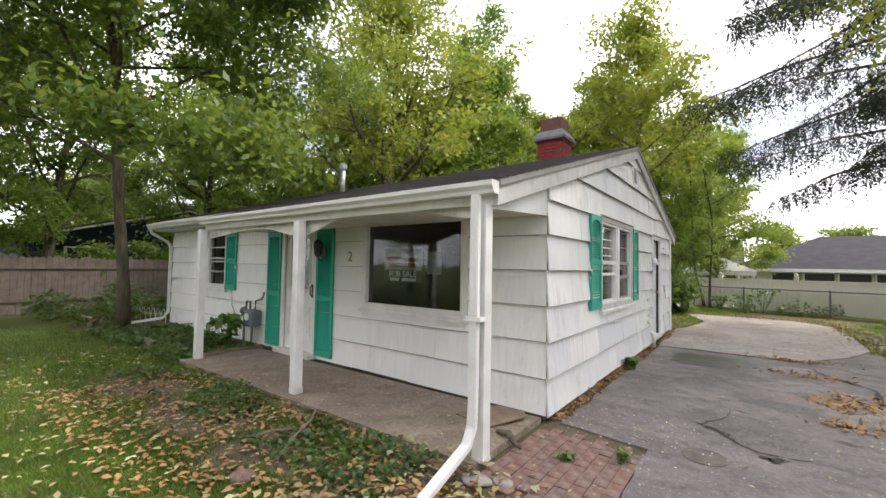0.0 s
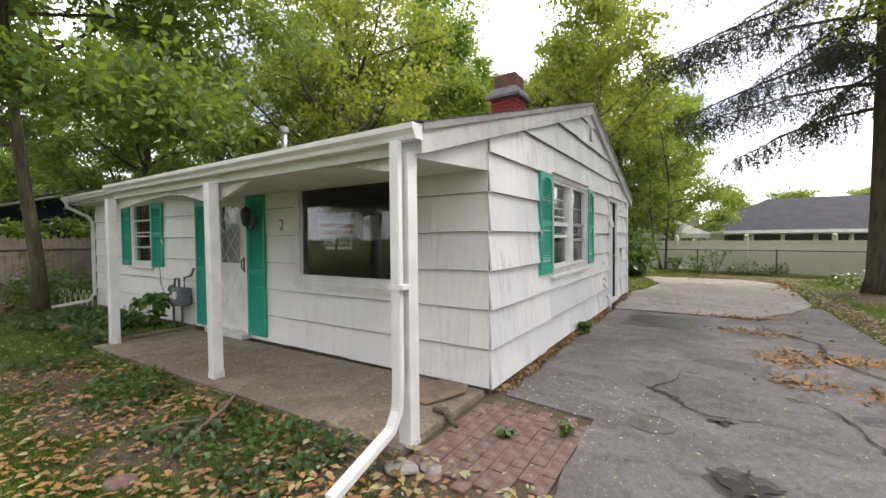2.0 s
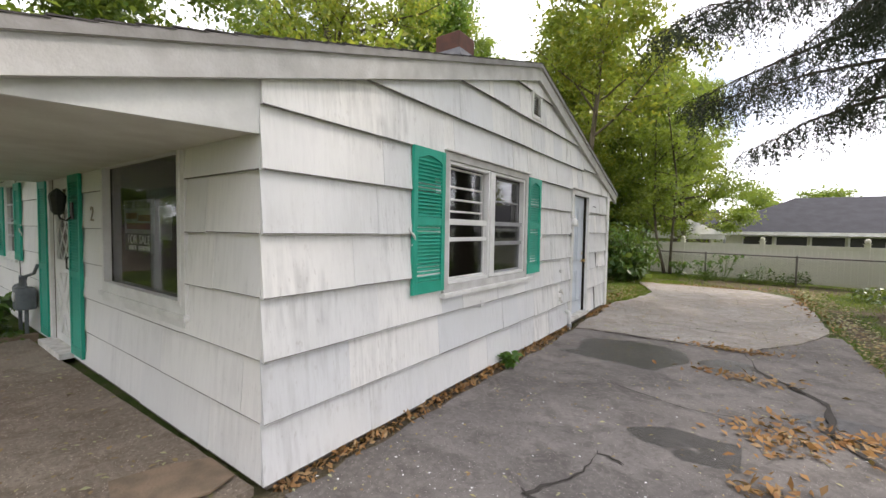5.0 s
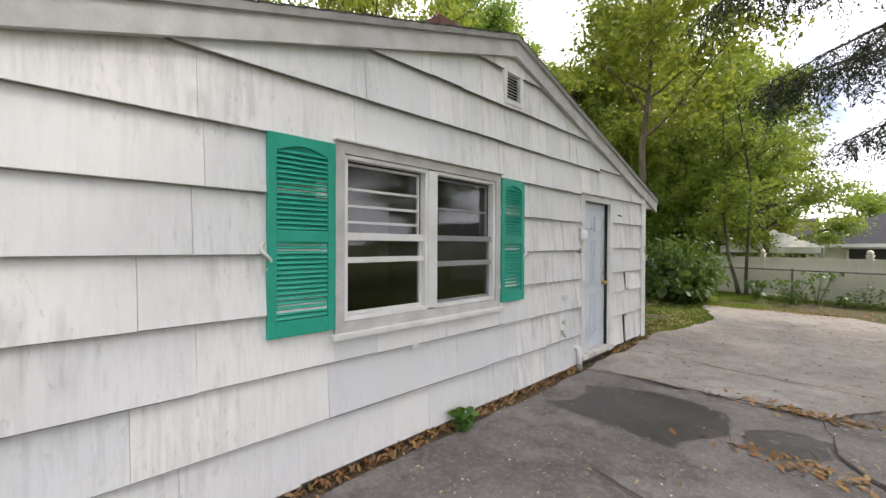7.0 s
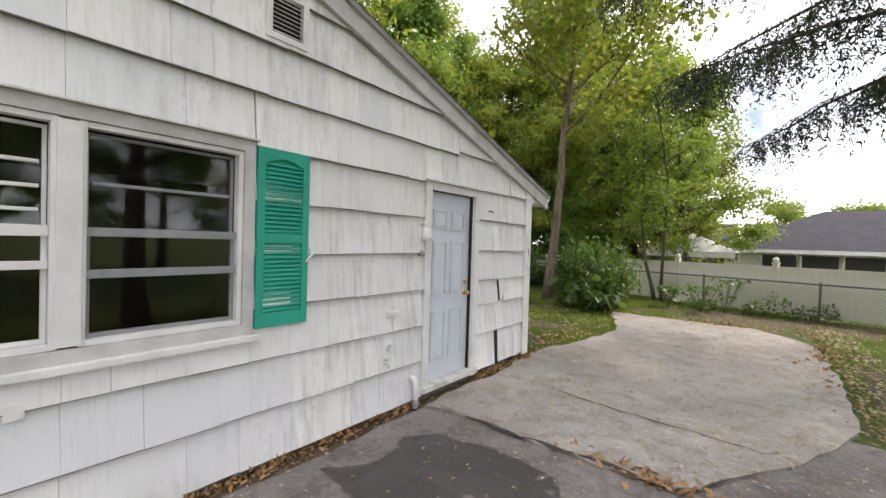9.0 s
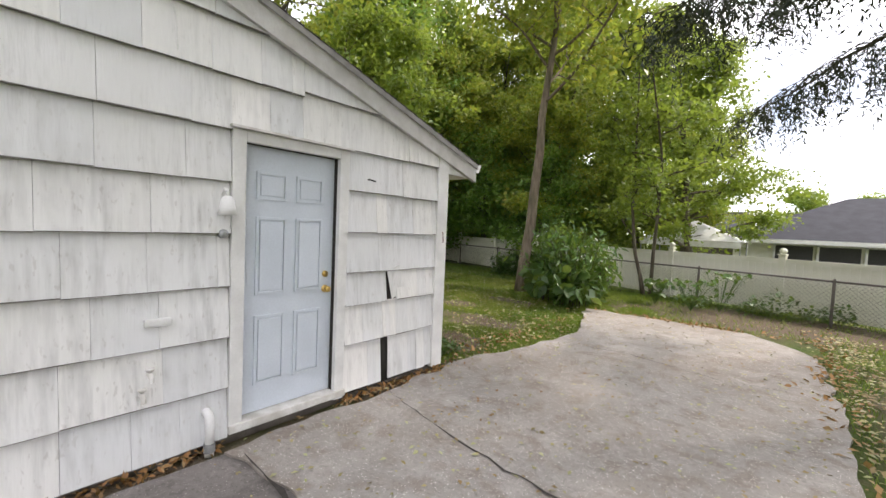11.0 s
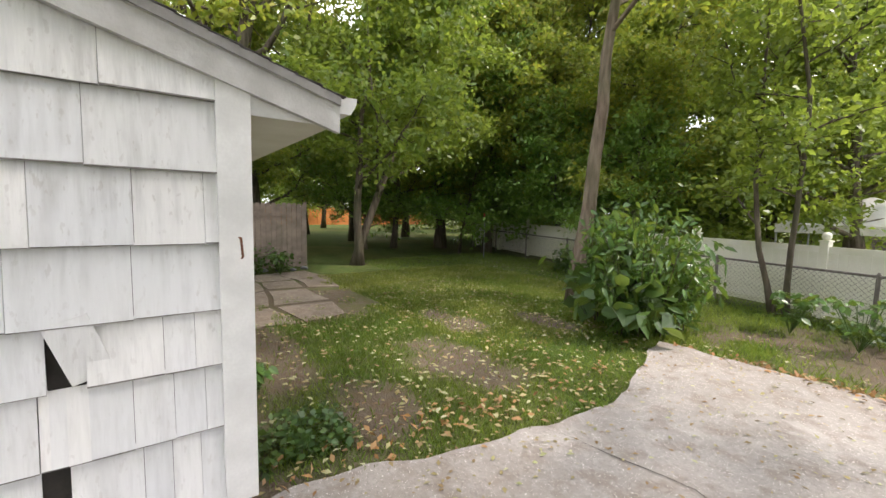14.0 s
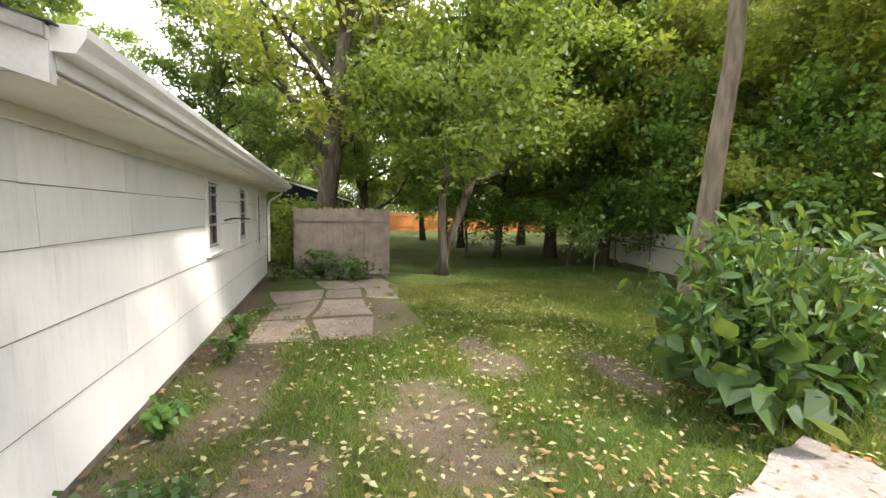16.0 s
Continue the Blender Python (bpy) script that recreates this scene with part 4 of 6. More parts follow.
# ---- ground, drive, slabs ----
BARE = [(-1.0, 3.3, 0.9, 1.3), (-1.6, 7, 0.3, 5.5), (-1.65, 11.5, 0.4, 1.0), (-9, 11.95, 8, 0.35), (-2.9, 14.3, 1.0, 0.6), (-4.3, 15.3, 0.8, 0.4), (-2.4, 12.9, 0.7, 0.5), (-3.5, 16.6, 0.9, 0.35), (-5.0, 12.5, 2.6, 0.45), (-3.0, 2.1, 1.0, 0.35), (-4.2, 1.9, 1.2, 0.5), (-6.3, 2.0, 1.0, 0.5), (-2.2, 2.2, 0.6, 0.6), (-1.3, 2.0, 0.7, 0.6), (-7.2, 13.8, 2.0, 1.2), (2.3, 8, 0.25, 8), (1.2, 18.6, 3.4, 1.5), (3.4, 14.0, 0.8, 2.0), (-12.2, 3.5, 1.0, 1.0)]


def bare(x, y):
    b = 0
    for cx, cy, rx, ry in BARE:
        q = ((x - cx) / rx) ** 2 + ((y - cy) / ry) ** 2 + 0.9 * noise.noise(Vector((x * 1.7, y * 1.7, 3)))
        b = max(b, min(1, max(0, 1.25 - q)))
    return b


def axis(lo, hi, step, far):
    inner = list(np.arange(lo, hi + 1e-6, step))
    outer = [2, 4, 8, 16, 32, 70, 150, 400, 900]
    return [lo - o for o in outer[::-1]] + inner + [hi + o for o in outer]


def ground_z(x, y):
    return 0.015 * noise.noise(Vector((x * 0.8, y * 0.8, 0))) - 0.012


gx, gy = axis(-13, 6, 0.16, 0), axis(-4, 24, 0.16, 0)
verts = [(x, y, ground_z(x, y)) for y in gy for x in gx]
nx = len(gx)
faces = [(j * nx + i, j * nx + i + 1, (j + 1) * nx + i + 1, (j + 1) * nx + i) for j in range(len(gy) - 1) for i in range(nx - 1)]
me = bpy.data.meshes.new("ground")
me.from_pydata(verts, [], faces)
me.materials.append(SOIL)
att = me.attributes.new("bare", "FLOAT", "POINT")
att.data.foreach_set("value", [bare(x, y) if -13.5 < x < 6.5 and -4.5 < y < 24.5 else 0.0 for x, y, z in verts])
tagged(new("ground", me), "patchy lawn with bare soil", "ground", kind="structure")


def slab(name, left, right, y0, y1, z, material, label, category, wets=(), step=0.12, thick=0.12, jag=0.03):
    """A ground slab between two wandering edges x = left(y), right(y)."""
    ys = np.linspace(y0, y1, int((y1 - y0) / step) + 2)
    n = 34
    verts, vals = [], []
    for j, y in enumerate(ys):
        a, b = left(y), right(y)
        for i in range(n):
            x = a + (b - a) * i / (n - 1)
            yy = y
            if j in (0, len(ys) - 1):
                yy += jag * noise.noise(Vector((x * 3, y, 5)))
            if i in (0, n - 1):
                x += jag * noise.noise(Vector((y * 3, x, 9)))
            verts.append((x, yy, z + 0.004 * noise.noise(Vector((x * 1.5, y * 1.5, 2)))))
            w = 0
            for cx, cy, rx, ry in wets:
                q = math.hypot((x - cx) / rx, (y - cy) / ry) + 0.5 * noise.noise(Vector((x * 2.3, y * 2.3, 1)))
                w = max(w, min(1, max(0, (1.05 - q) * 5)))
            vals.append(w)
    m = len(ys)
    faces = [(j * n + i, j * n + i + 1, (j + 1) * n + i + 1, (j + 1) * n + i) for j in range(m - 1) for i in range(n - 1)]
    rim = [i for i in range(n)] + [j * n + n - 1 for j in range(1, m)] + [(m - 1) * n + i for i in range(n - 2, -1, -1)] + [j * n for j in range(m - 2, 0, -1)]
    base = len(verts)
    verts += [(verts[i][0], verts[i][1], z - thick) for i in rim]
    vals += [0] * len(rim)
    k = len(rim)
    faces += [(rim[i], base + i, base + (i + 1) % k, rim[(i + 1) % k]) for i in range(k)]
    me = bpy.data.meshes.new(name)
    me.from_pydata(verts, [], faces)
    me.materials.append(material)
    me.attributes.new("wet", "FLOAT", "POINT").data.foreach_set("value", [float(v) for v in vals])
    return tagged(new(name, me), label, category, kind="structure")


def curve(pts):
    ys, xs = [p[0] for p in pts], [p[1] for p in pts]
    return lambda y: float(np.interp(y, ys, xs))


drive = slab("driveway", curve([(-9, -1.4), (2.6, -0.72), (4.03, -0.74), (4.1, XE + 0.14), (9.6, XE + 0.16)]), curve([(-9, 2.2), (6, 2.0), (9.5, 1.97), (11.5, 1.93)]), -8, 11.3, 0.012, ASPHALT, "cracked worn asphalt driveway with damp patches", "driveway", [(-0.55, 8.5, 0.75, 0.6), (0.3, 6.2, 0.35, 0.3), (0.5, 8.6, 0.3, 0.35), (1.4, 7.3, 0.45, 0.35), (1.2, 5.0, 0.3, 0.2), (0.2, 3.5, 0.2, 0.2)], jag=0.06)
pad = slab("concrete_pad", curve([(9.4, XE + 0.16), (11.75, XE + 0.10), (11.85, -1.67), (12.1, -1.69), (12.73, -1.45), (13.4, -1.32), (14.66, -1.17), (15.4, -1.35), (16.3, -1.64), (17.1, -1.9)]), curve([(9.4, 0.65), (10.3, 1.3), (10.7, 1.42), (11.5, 1.86), (13.5, 1.9), (16.0, 1.82), (16.4, 1.55), (17.1, 0.9)]), 9.42, 17.05, 0.028, CONCRETE, "pale stained concrete parking pad", "concrete pad", jag=0.10)
slab("porch_slab", lambda y: -7.06, lambda y: XE - 0.03, 2.74, YF - 0.05, 0.05, PORCHSLAB, "brown-stained concrete porch slab", "porch slab", jag=0.012)
rng = random.Random(91)
PATIO = bmesh.new()
grid = [[(-10.5 + 1.22 * i + rng.uniform(-0.3, 0.3), 12.42 + 0.86 * j + rng.uniform(-0.2, 0.2)) for i in range(5)] for j in range(4)]
for j in range(3):
    for i in range(4):
        if (i, j) in ((3, 2), (2, 2), (0, 0)):
            continue
        q = [grid[j][i], grid[j][i + 1], grid[j + 1][i + 1], grid[j + 1][i]]
        q = [p for k in range(4) for p in (q[k], ((q[k][0] + q[(k + 1) % 4][0]) / 2 + rng.uniform(-0.05, 0.05), (q[k][1] + q[(k + 1) % 4][1]) / 2 + rng.uniform(-0.05, 0.05)))]
        cx, cy = sum(p[0] for p in q) / 8, sum(p[1] for p in q) / 8
        f = rng.uniform(0.78, 1.0)
        extrude(PATIO, [(cx + (p[0] - cx) * f, cy + (p[1] - cy) * f, -0.04) for p in q], (0, 0, rng.uniform(0.036, 0.047)))
setting("patio_slab", PATIO, PORCHSLAB, "broken old patio slabs sunk in the lawn", "patio")

# ---- trees ----


def grow(rng, start, direction, length, r0, r1, bend, n=7, wander=0.16):
    """A wandering limb: points and radii."""
    pts, rad = [np.array(start, float)], [r0]
    d = np.array(direction, float)
    d /= np.linalg.norm(d)
    for k in range(n):
        d = d + rng.normal(size=3) * wander + np.array([0, 0, bend])
        d /= np.linalg.norm(d)
        pts.append(pts[-1] + d * length / n)
        rad.append(r0 + (r1 - r0) * (k + 1) / n)
    return pts, rad


def tree(name, label, seed, height, r0, trunk, base, reach, n_limbs, leaf, bark, leaf_n, leaf_size, clump=0.42, rise=0.55, slim=0.55, stems=1):
    """A tapered trunk with limbs and twigs, and a crown of single leaves in clumps. trunk: way of the trunk at its foot."""
    rng = np.random.default_rng(seed)
    t = thing(name, label, "tree")
    bm = bmesh.new()
    tips = []
    for s in range(stems):
        lean = np.array(trunk, float) + (rng.normal(size=3) * np.array([0.12, 0.12, 0]) if stems > 1 else 0)
        pts, rad = grow(rng, (0.16 * s, 0.1 * s, -0.1), lean, height * 0.86, r0, r0 * 0.16, 0.05, 12, 0.06)
        rad[0] *= 1.35
        tube(bm, pts, rad, 10)
        for k in range(n_limbs // stems):
            f = base + (0.97 - base) * ((k + rng.uniform(0, 0.8)) / (n_limbs // stems))
            q = f * 12
            i = min(int(q), 11)
            p = pts[i] + (pts[i + 1] - pts[i]) * (q - i)
            az = k * 2.4 + rng.uniform(-0.4, 0.4) + seed
            el = rise * (0.5 + 0.9 * f) + rng.uniform(-0.15, 0.15)
            L = reach * (1.05 - 0.55 * max(0, (f - base) / (1 - base))) * rng.uniform(0.75, 1.15)
            lp, lr = grow(rng, p, (math.cos(az) * math.cos(el), math.sin(az) * math.cos(el), math.sin(el)), L, rad[i] * 0.5, 0.012, 0.03, 7)
            tube(bm, lp, lr, 6, False)
            tips.append(lp[-1])
            for m in range(7):
                j = 2 + int(m * 5 / 7)
                o = lp[j] + (lp[j + 1] - lp[j]) * rng.uniform() if j < 7 else lp[7]
                dv = rng.normal(size=3) * np.array([1, 1, 0.5]) + (lp[7] - lp[0]) / L * 0.7
                tp, tr = grow(rng, o, dv, L * rng.uniform(0.22, 0.42), lr[min(j, 7)] * 0.45 + 0.004, 0.004, -0.02, 4)
                tube(bm, tp, tr, 4, False)
                tips += [tp[2], tp[3], tp[4]]
    part("trunk", bm, bark, t, smooth=True)
    tips = np.array(tips)
    per = leaf_n // len(tips)
    w = rng.uniform(0.3, 1.7, len(tips))
    idx = np.repeat(np.arange(len(tips)), np.maximum(1, (per * w).astype(int)))
    c = tips[idx] + rng.normal(size=(len(idx), 3)) * np.array([clump, clump, clump * 0.55]) * rng.uniform(0.6, 1.3, (len(tips), 1))[idx]
    ob = new("crown", quads_mesh("crown", leaves(rng, c, leaf_size, 0.4, 0.45, 0.35, slim), leaf))
    ob.parent = t
    return t


def put(ob, x, y, turn=0, scale=1.0, z=0.0):
    return pose(x, y, z, 0, 0, turn) @ Matrix.Scale(scale, 4)


def forest(first, group, spots):
    tagged(first, group=group)
    first.matrix_basis = put(first, *spots[0])
    for s in spots[1:]:
        copy_thing(first, put(first, *s))


t = tree("maple_tree", "slim leaning tree by the raised bed, crown coloured shade-dark", 4, 14.5, 0.13, (0.17, -0.03, 1), 0.30, 5.6, 28, LEAF_SHADE, BARK, 112000, 0.15, 0.44)
t.matrix_basis = put(t, -11.95, 3.4)
t = tree("maple_tree", "big spreading maple with dark heavy limbs behind the fence", 9, 16.5, 0.36, (0.05, 0.05, 1), 0.18, 7.0, 22, LEAF_Y, BARK, 28000, 0.20, rise=0.8)
t.matrix_basis = put(t, -13.6, 13.4, 20)
t = tree("yard_tree", "twin-stemmed tree with low light green leaves on the lawn", 6, 10.5, 0.14, (-0.03, 0.0, 1), 0.22, 3.9, 20, LEAF_A, BARK, 26000, 0.17, 0.36, rise=0.4, stems=2)
t.matrix_basis = put(t, -11.2, 16.7)
t = tree("ash_tree", "tall pale-trunked tree behind the shrub", 12, 13.5, 0.155, (0.015, 0.0, 1), 0.45, 3.9, 16, LEAF_Y, BARK_PALE, 16000, 0.18, 0.38)
t.matrix_basis = put(t, -4.05, 18.1)
t = tree("sapling", "slender many-stemmed tree at the chain-link fence", 15, 9.0, 0.055, (0.0, 0.0, 1), 0.22, 1.6, 18, LEAF_A, BARK, 7000, 0.13, 0.30, stems=2)
t.matrix_basis = put(t, -1.58, 20.55)
t = tree("maple_tree", "yellow-green maple hanging over the drive's lawn", 18, 10.0, 0.2, (-0.05, 0, 1), 0.28, 5.0, 18, LEAF_Y, BARK, 18000, 0.13)
t.matrix_basis = put(t, 4.5, 8.8, 40)
wood_a = tree("maple_tree", "full green tree in the wood, with unseen copies that block light", 21, 18.0, 0.26, (0.03, 0, 1), 0.14, 5.6, 24, LEAF_A, BARK, 36000, 0.215, 0.40)
# Copies below y -11 or beyond x 13 are unseen: added to block light, darken panes.
forest(wood_a, "wood behind the gardens", [(-8.5, 27.5, 0, 0.9), (-22, 25, 70, 1.0), (-1.2, 25.5, 140, 0.66), (-4.5, 31, 100, 0.9), (-16, 31, 200, 1.05), (-29, 16, 33, 0.95), (-18.5, 15.5, 290, 0.85), (-27, 2, 180, 0.85), (-8, -11.5, 0, 0.9), (14.5, 3, 60, 0.8), (13.5, 12, 10, 0.75), (-3.2, -13.5, 200, 0.95), (5.6, -13, 80, 0.85)])
wood_b = tree("oak_tree", "dark leafy tree in the wood, with unseen copies that block light", 24, 17.5, 0.28, (-0.04, 0.03, 1), 0.14, 5.8, 24, LEAF_B, BARK, 36000, 0.215, 0.40)
# The y -12 copy and those beyond x 13 are unseen light blockers.
forest(wood_b, "wood behind the gardens", [(-13.6, 25.8, 60, 0.75), (-20, 20.5, 130, 0.85), (-24, 32, 220, 1.1), (-34, 24, 10, 1.0), (-21, 9, 80, 1.0), (-10, 33, 300, 1.05), (-33, 9, 250, 0.9), (1.5, -12, 90, 0.9), (-30, -6, 30, 0.8), (-20, -0.5, 40, 0.85), (16, 8, 200, 0.8), (13.5, 21, 20, 0.8), (-25, 11, 300, 0.8), (-18.6, 3.2, 140, 0.85)])
wood_c = tree("poplar_tree", "yellowing tree among the green wood, with unseen copies that block light", 27, 17.0, 0.2, (0.02, -0.02, 1), 0.18, 4.6, 24, LEAF_Y, BARK, 32000, 0.20, 0.38)
# The two copies below y -10 stand unseen on the street side to block light.
forest(wood_c, "wood behind the gardens", [(-12.3, 23.2, 30, 0.95), (-10.4, 25.4, 0, 0.80), (-2.2, 29, 0, 0.7), (-11.8, 28.5, 160, 0.85), (-7.0, 24.8, 250, 0.72), (-15.5, 20.5, 20, 0.7), (-17.0, 24, 100, 0.95), (-26, 20, 220, 0.95), (24, 70, 10, 0.75), (36, 75, 80, 0.8), (9.5, -11, 45, 0.9), (-41, 33, 45, 0.9), (-17.5, -10.5, 0, 0.9)])
t = tree("maple_tree", "bright green round-crowned tree beyond the back lawn", 33, 16.8, 0.24, (0, 0, 1), 0.2, 4.4, 26, LEAF_L, BARK, 46000, 0.19, 0.42)
t.matrix_basis = put(t, -14.8, 22.6, 15)
hanging = tree("sapling", "light green young tree leaning over the lawn's far edge", 41, 6.5, 0.07, (0.1, -0.06, 1), 0.16, 2.5, 18, LEAF_L, BARK, 9000, 0.17, 0.36, rise=0.3)
forest(hanging, "young trees at the lawn's edge", [(-9.6, 24.5, 0, 1.0), (-12.6, 22.0, 130, 0.9), (-15.6, 19.2, 250, 1.0), (-6.9, 24.0, 60, 0.85)])
distant = tree("far_tree", "hazy round-topped tree beyond the houses", 31, 10.0, 0.2, (0, 0, 1), 0.12, 4.4, 16, LEAF_A, BARK, 9000, 0.34, 0.6)
forest(distant, "far trees beyond the houses", [(4, 84, 0), (13, 90, 60), (-8, 80, 120), (21, 92, 200), (50, 88, 20), (-50, 40, 50, 1.2), (-52, 26, 160, 1.2), (-55, 12, 250, 1.2), (-48, 0, 300, 1.1), (-20, 48, 80, 1.4), (-30, 46, 10, 1.4), (-40, 44, 200, 1.4), (-10, 47, 10, 1.3)])

understory = tree("bush", "dense wild bush under the wood, with unseen copies on the street side", 35, 4.2, 0.05, (0, 0, 1), 0.04, 2.2, 18, LEAF_A, BARK, 7000, 0.22, 0.42)
# The three bushes below y -8 are unseen, added to darken the window reflections.
forest(understory, "bushes under the wood", [(-13.5, 27.4, 0), (-11.2, 27.6, 50), (-5.4, 27.5, 40), (-7.2, 29.5, 150, 1.2), (-3.6, 31.5, 260, 1.1), (-3, -10, 70, 1.2), (4, -9.5, 10, 1.2), (-9.5, -9, 200, 1.2), (-43, 14, 0, 1.4), (-44, 19, 60, 1.4), (-43, 24, 120, 1.4), (-44, 29, 180, 1.4), (-43, 34, 240, 1.4), (-44, 39, 300, 1.4), (-30, 34, 20, 1.3), (-23, 35, 80, 1.3), (-18, 29, 140, 1.1), (-17.5, 7.5, 10, 0.8), (-18, 0.5, 90, 0.8), (-38, 8, 30, 1.4), (-14.6, 11.2, 60, 0.65), (-13.6, 13.0, 200, 0.5)])


def spruce():
    rng = np.random.default_rng(44)
    t = thing("spruce_tree", "old spruce with a thick trunk and drooping dark boughs", "tree")
    bm = bmesh.new()
    pts = [(0, 0, -0.1), (0, 0, 0.35), (0.02, 0, 2), (0.05, 0.02, 6), (0.0, 0.05, 11), (0, 0, 17)]
    tube(bm, pts, [0.48, 0.36, 0.31, 0.27, 0.18, 0.03], 14)
    part("trunk", bm, BARK_SPRUCE, t, smooth=True)
    bm = bmesh.new()
    needles = []
    for k in range(66):
        z = 4.4 + 12.5 * (k / 66)
        az = k * 2.399
        L = 6.2 * float(np.interp(z, [4.2, 7.0, 9.5, 18], [0.66, 0.94, 0.92, 0.1])) * rng.uniform(0.75, 1.1)
        d = np.array([math.cos(az), math.sin(az), 0])
        bp = [np.array([0, 0, z]) + d * L * f + np.array([0, 0, L * (0.10 * f - 0.34 * f * f + 0.10 * f ** 4)]) + rng.normal(size=3) * 0.05 * f for f in np.linspace(0, 1, 9)]
        tube(bm, bp, [0.055 * (1 - 0.85 * f) for f in np.linspace(0, 1, 9)], 5, False)
        side = np.array([-d[1], d[0], 0])
        for m in range(36):
            f = 0.15 + 0.85 * (m + rng.uniform()) / 36
            q = f * 8
            i = min(int(q), 7)
            p = bp[i] + (bp[i + 1] - bp[i]) * (q - i)
            s = 1 if m % 2 else -1
            l2 = (0.35 + 1.0 * (1 - abs(f - 0.55))) * rng.uniform(0.6, 1.1) * (0.4 + 0.6 * L / 6.3)
            tw = [p + (side * s * 0.8 + d * 0.6) * l2 * g * 0.8 + np.array([0, 0, -l2 * 0.55 * g * g]) for g in np.linspace(0, 1, 5)]
            tube(bm, tw, 0.007, 3, False)
            for g in np.linspace(0.1, 1, 7):
                q2 = g * 4
                i2 = min(int(q2), 3)
                o = tw[i2] + (tw[i2 + 1] - tw[i2]) * (q2 - i2)
                hang = rng.uniform(0.15, 0.7)
                h = np.linspace(0, 1, 12)[:, None]
                needles.append(o + h * np.array([rng.normal() * 0.06, rng.normal() * 0.06, -hang]) + rng.normal(size=(12, 3)) * 0.022)
    part("bough_wood", bm, BARK_SPRUCE, t)
    c = np.concatenate(needles)
    q = leaves(rng, c, 0.10, 0.4, 0.0, 1.3, 0.26)
    ob = new("needles", quads_mesh("needles", q, NEEDLE))
    ob.parent = t
    t.location = (3.75, 15.0, 0)


spruce()


def shrub():
    rng = np.random.default_rng(51)
    t = thing("shrub", "bright green leafy shrub with broad lower leaves", "shrub")
    bm = bmesh.new()
    cs, big = [], []
    for k in range(84):
        a, r = rng.uniform(0, 6.28), rng.uniform(0, 0.65)
        h = rng.uniform(0.9, 2.0) * (1 - 0.25 * r)
        out = rng.uniform(0.15, 0.58)
        p = [np.array([math.cos(a) * (r + out * f * f), math.sin(a) * (r + out * f * f), h * f]) for f in np.linspace(0, 1, 7)]
        tube(bm, p, [0.011 * (1 - 0.7 * f) for f in np.linspace(0, 1, 7)], 4, False)
        for f in np.linspace(0.18, 1, 54):
            q = f * 6
            i = min(int(q), 5)
            cs.append(p[i] + (p[i + 1] - p[i]) * (q - i) + rng.normal(size=3) * 0.09)
    tagged(part("stem", bm, BARK, t), kind="stuff")
    ob = new("leaves", quads_mesh("leaves", folded(rng, np.array(cs), 0.155, 0.4, 0.4, 0.5, 0.34), BUSH_LEAF))
    ob.parent = t
    n = 170
    a = rng.uniform(2.6, 5.6, n)
    big = np.stack([np.cos(a) * rng.uniform(0.5, 1.15, n), np.sin(a) * rng.uniform(0.5, 1.15, n), rng.uniform(0.25, 0.8, n)], 1)
    ob = new("broad_leaves", quads_mesh("broad_leaves", folded(rng, big, 0.25, 0.4, 0.5, 0.6, 0.8), IVY))
    ob.parent = t
    t.location = (-2.4, 17.45, 0)


shrub()

# ---- fences ----


def fence_line(x):
    return 20.25 - 0.30 * (x + 0.4)


def along(x0, x1, step):
    a = math.hypot(1, 0.30)
    n = int((x1 - x0) * a / step)
    return [x0 + (x1 - x0) * k / n for k in range(n + 1)]


FT = math.degrees(math.atan(-0.30))
cl = thing("chain_link_fence", "rusty grey chain-link fence before the white one", "fence")
for x in along(-14.8, 7.0, 2.4):
    part("post", tube(bmesh.new(), [(x, fence_line(x), -0.1), (x, fence_line(x), 0.93), (x, fence_line(x), 0.96)], [0.028, 0.028, 0.012], 10), CHAIN, cl)
part("top_rail", tube(bmesh.new(), [(-14.8, fence_line(-14.8), 0.90), (7, fence_line(7), 0.90)], 0.021, 8), CHAIN, cl)
bm = bmesh.new()
for x in along(-14.8, 6.2, 0.085):
    for s in (-1, 1):
        a, b = (x if s > 0 else x + 0.86), (x + 0.86 if s > 0 else x)
        tube(bm, [(a, fence_line(a) + 0.004 * s, 0.02), (b, fence_line(b) + 0.004 * s, 0.89)], 0.0022, 3, False)
tagged(part("wire_mesh", bm, CHAIN, cl), kind="stuff")
vf = thing("vinyl_fence", "white vinyl privacy fence, green with algae, ball-capped posts", "fence")
VH = 1.24


def vline(x):
    return fence_line(x) + 0.62


post_me = mesh_of("post", boxes((-0.065, 0.065, -0.065, 0.065, -0.1, VH + 0.10), bevel=0.006), VINYL)
bm = bmesh.new()
box(bm, -0.08, 0.08, -0.08, 0.08, 0, 0.03, 0.006)
bmesh.ops.create_uvsphere(bm, u_segments=14, v_segments=9, radius=0.075, matrix=Matrix.Translation((0, 0, 0.095)))
cap_me = mesh_of("post_cap", bm, VINYL, True)
board_me = mesh_of("board", boxes((-0.0735, 0.0735, -0.011, 0.011, 0.08, VH - 0.05), bevel=0.005), VINYL)
spots = along(-15.4, 8.5, 2.35)
for x in spots:
    for nm, me, z in (("post", post_me, 0), ("post_cap", cap_me, VH + 0.10)):
        o = new(nm, me)
        o.parent = vf
        o.matrix_basis = pose(x, vline(x), z, 0, 0, FT)
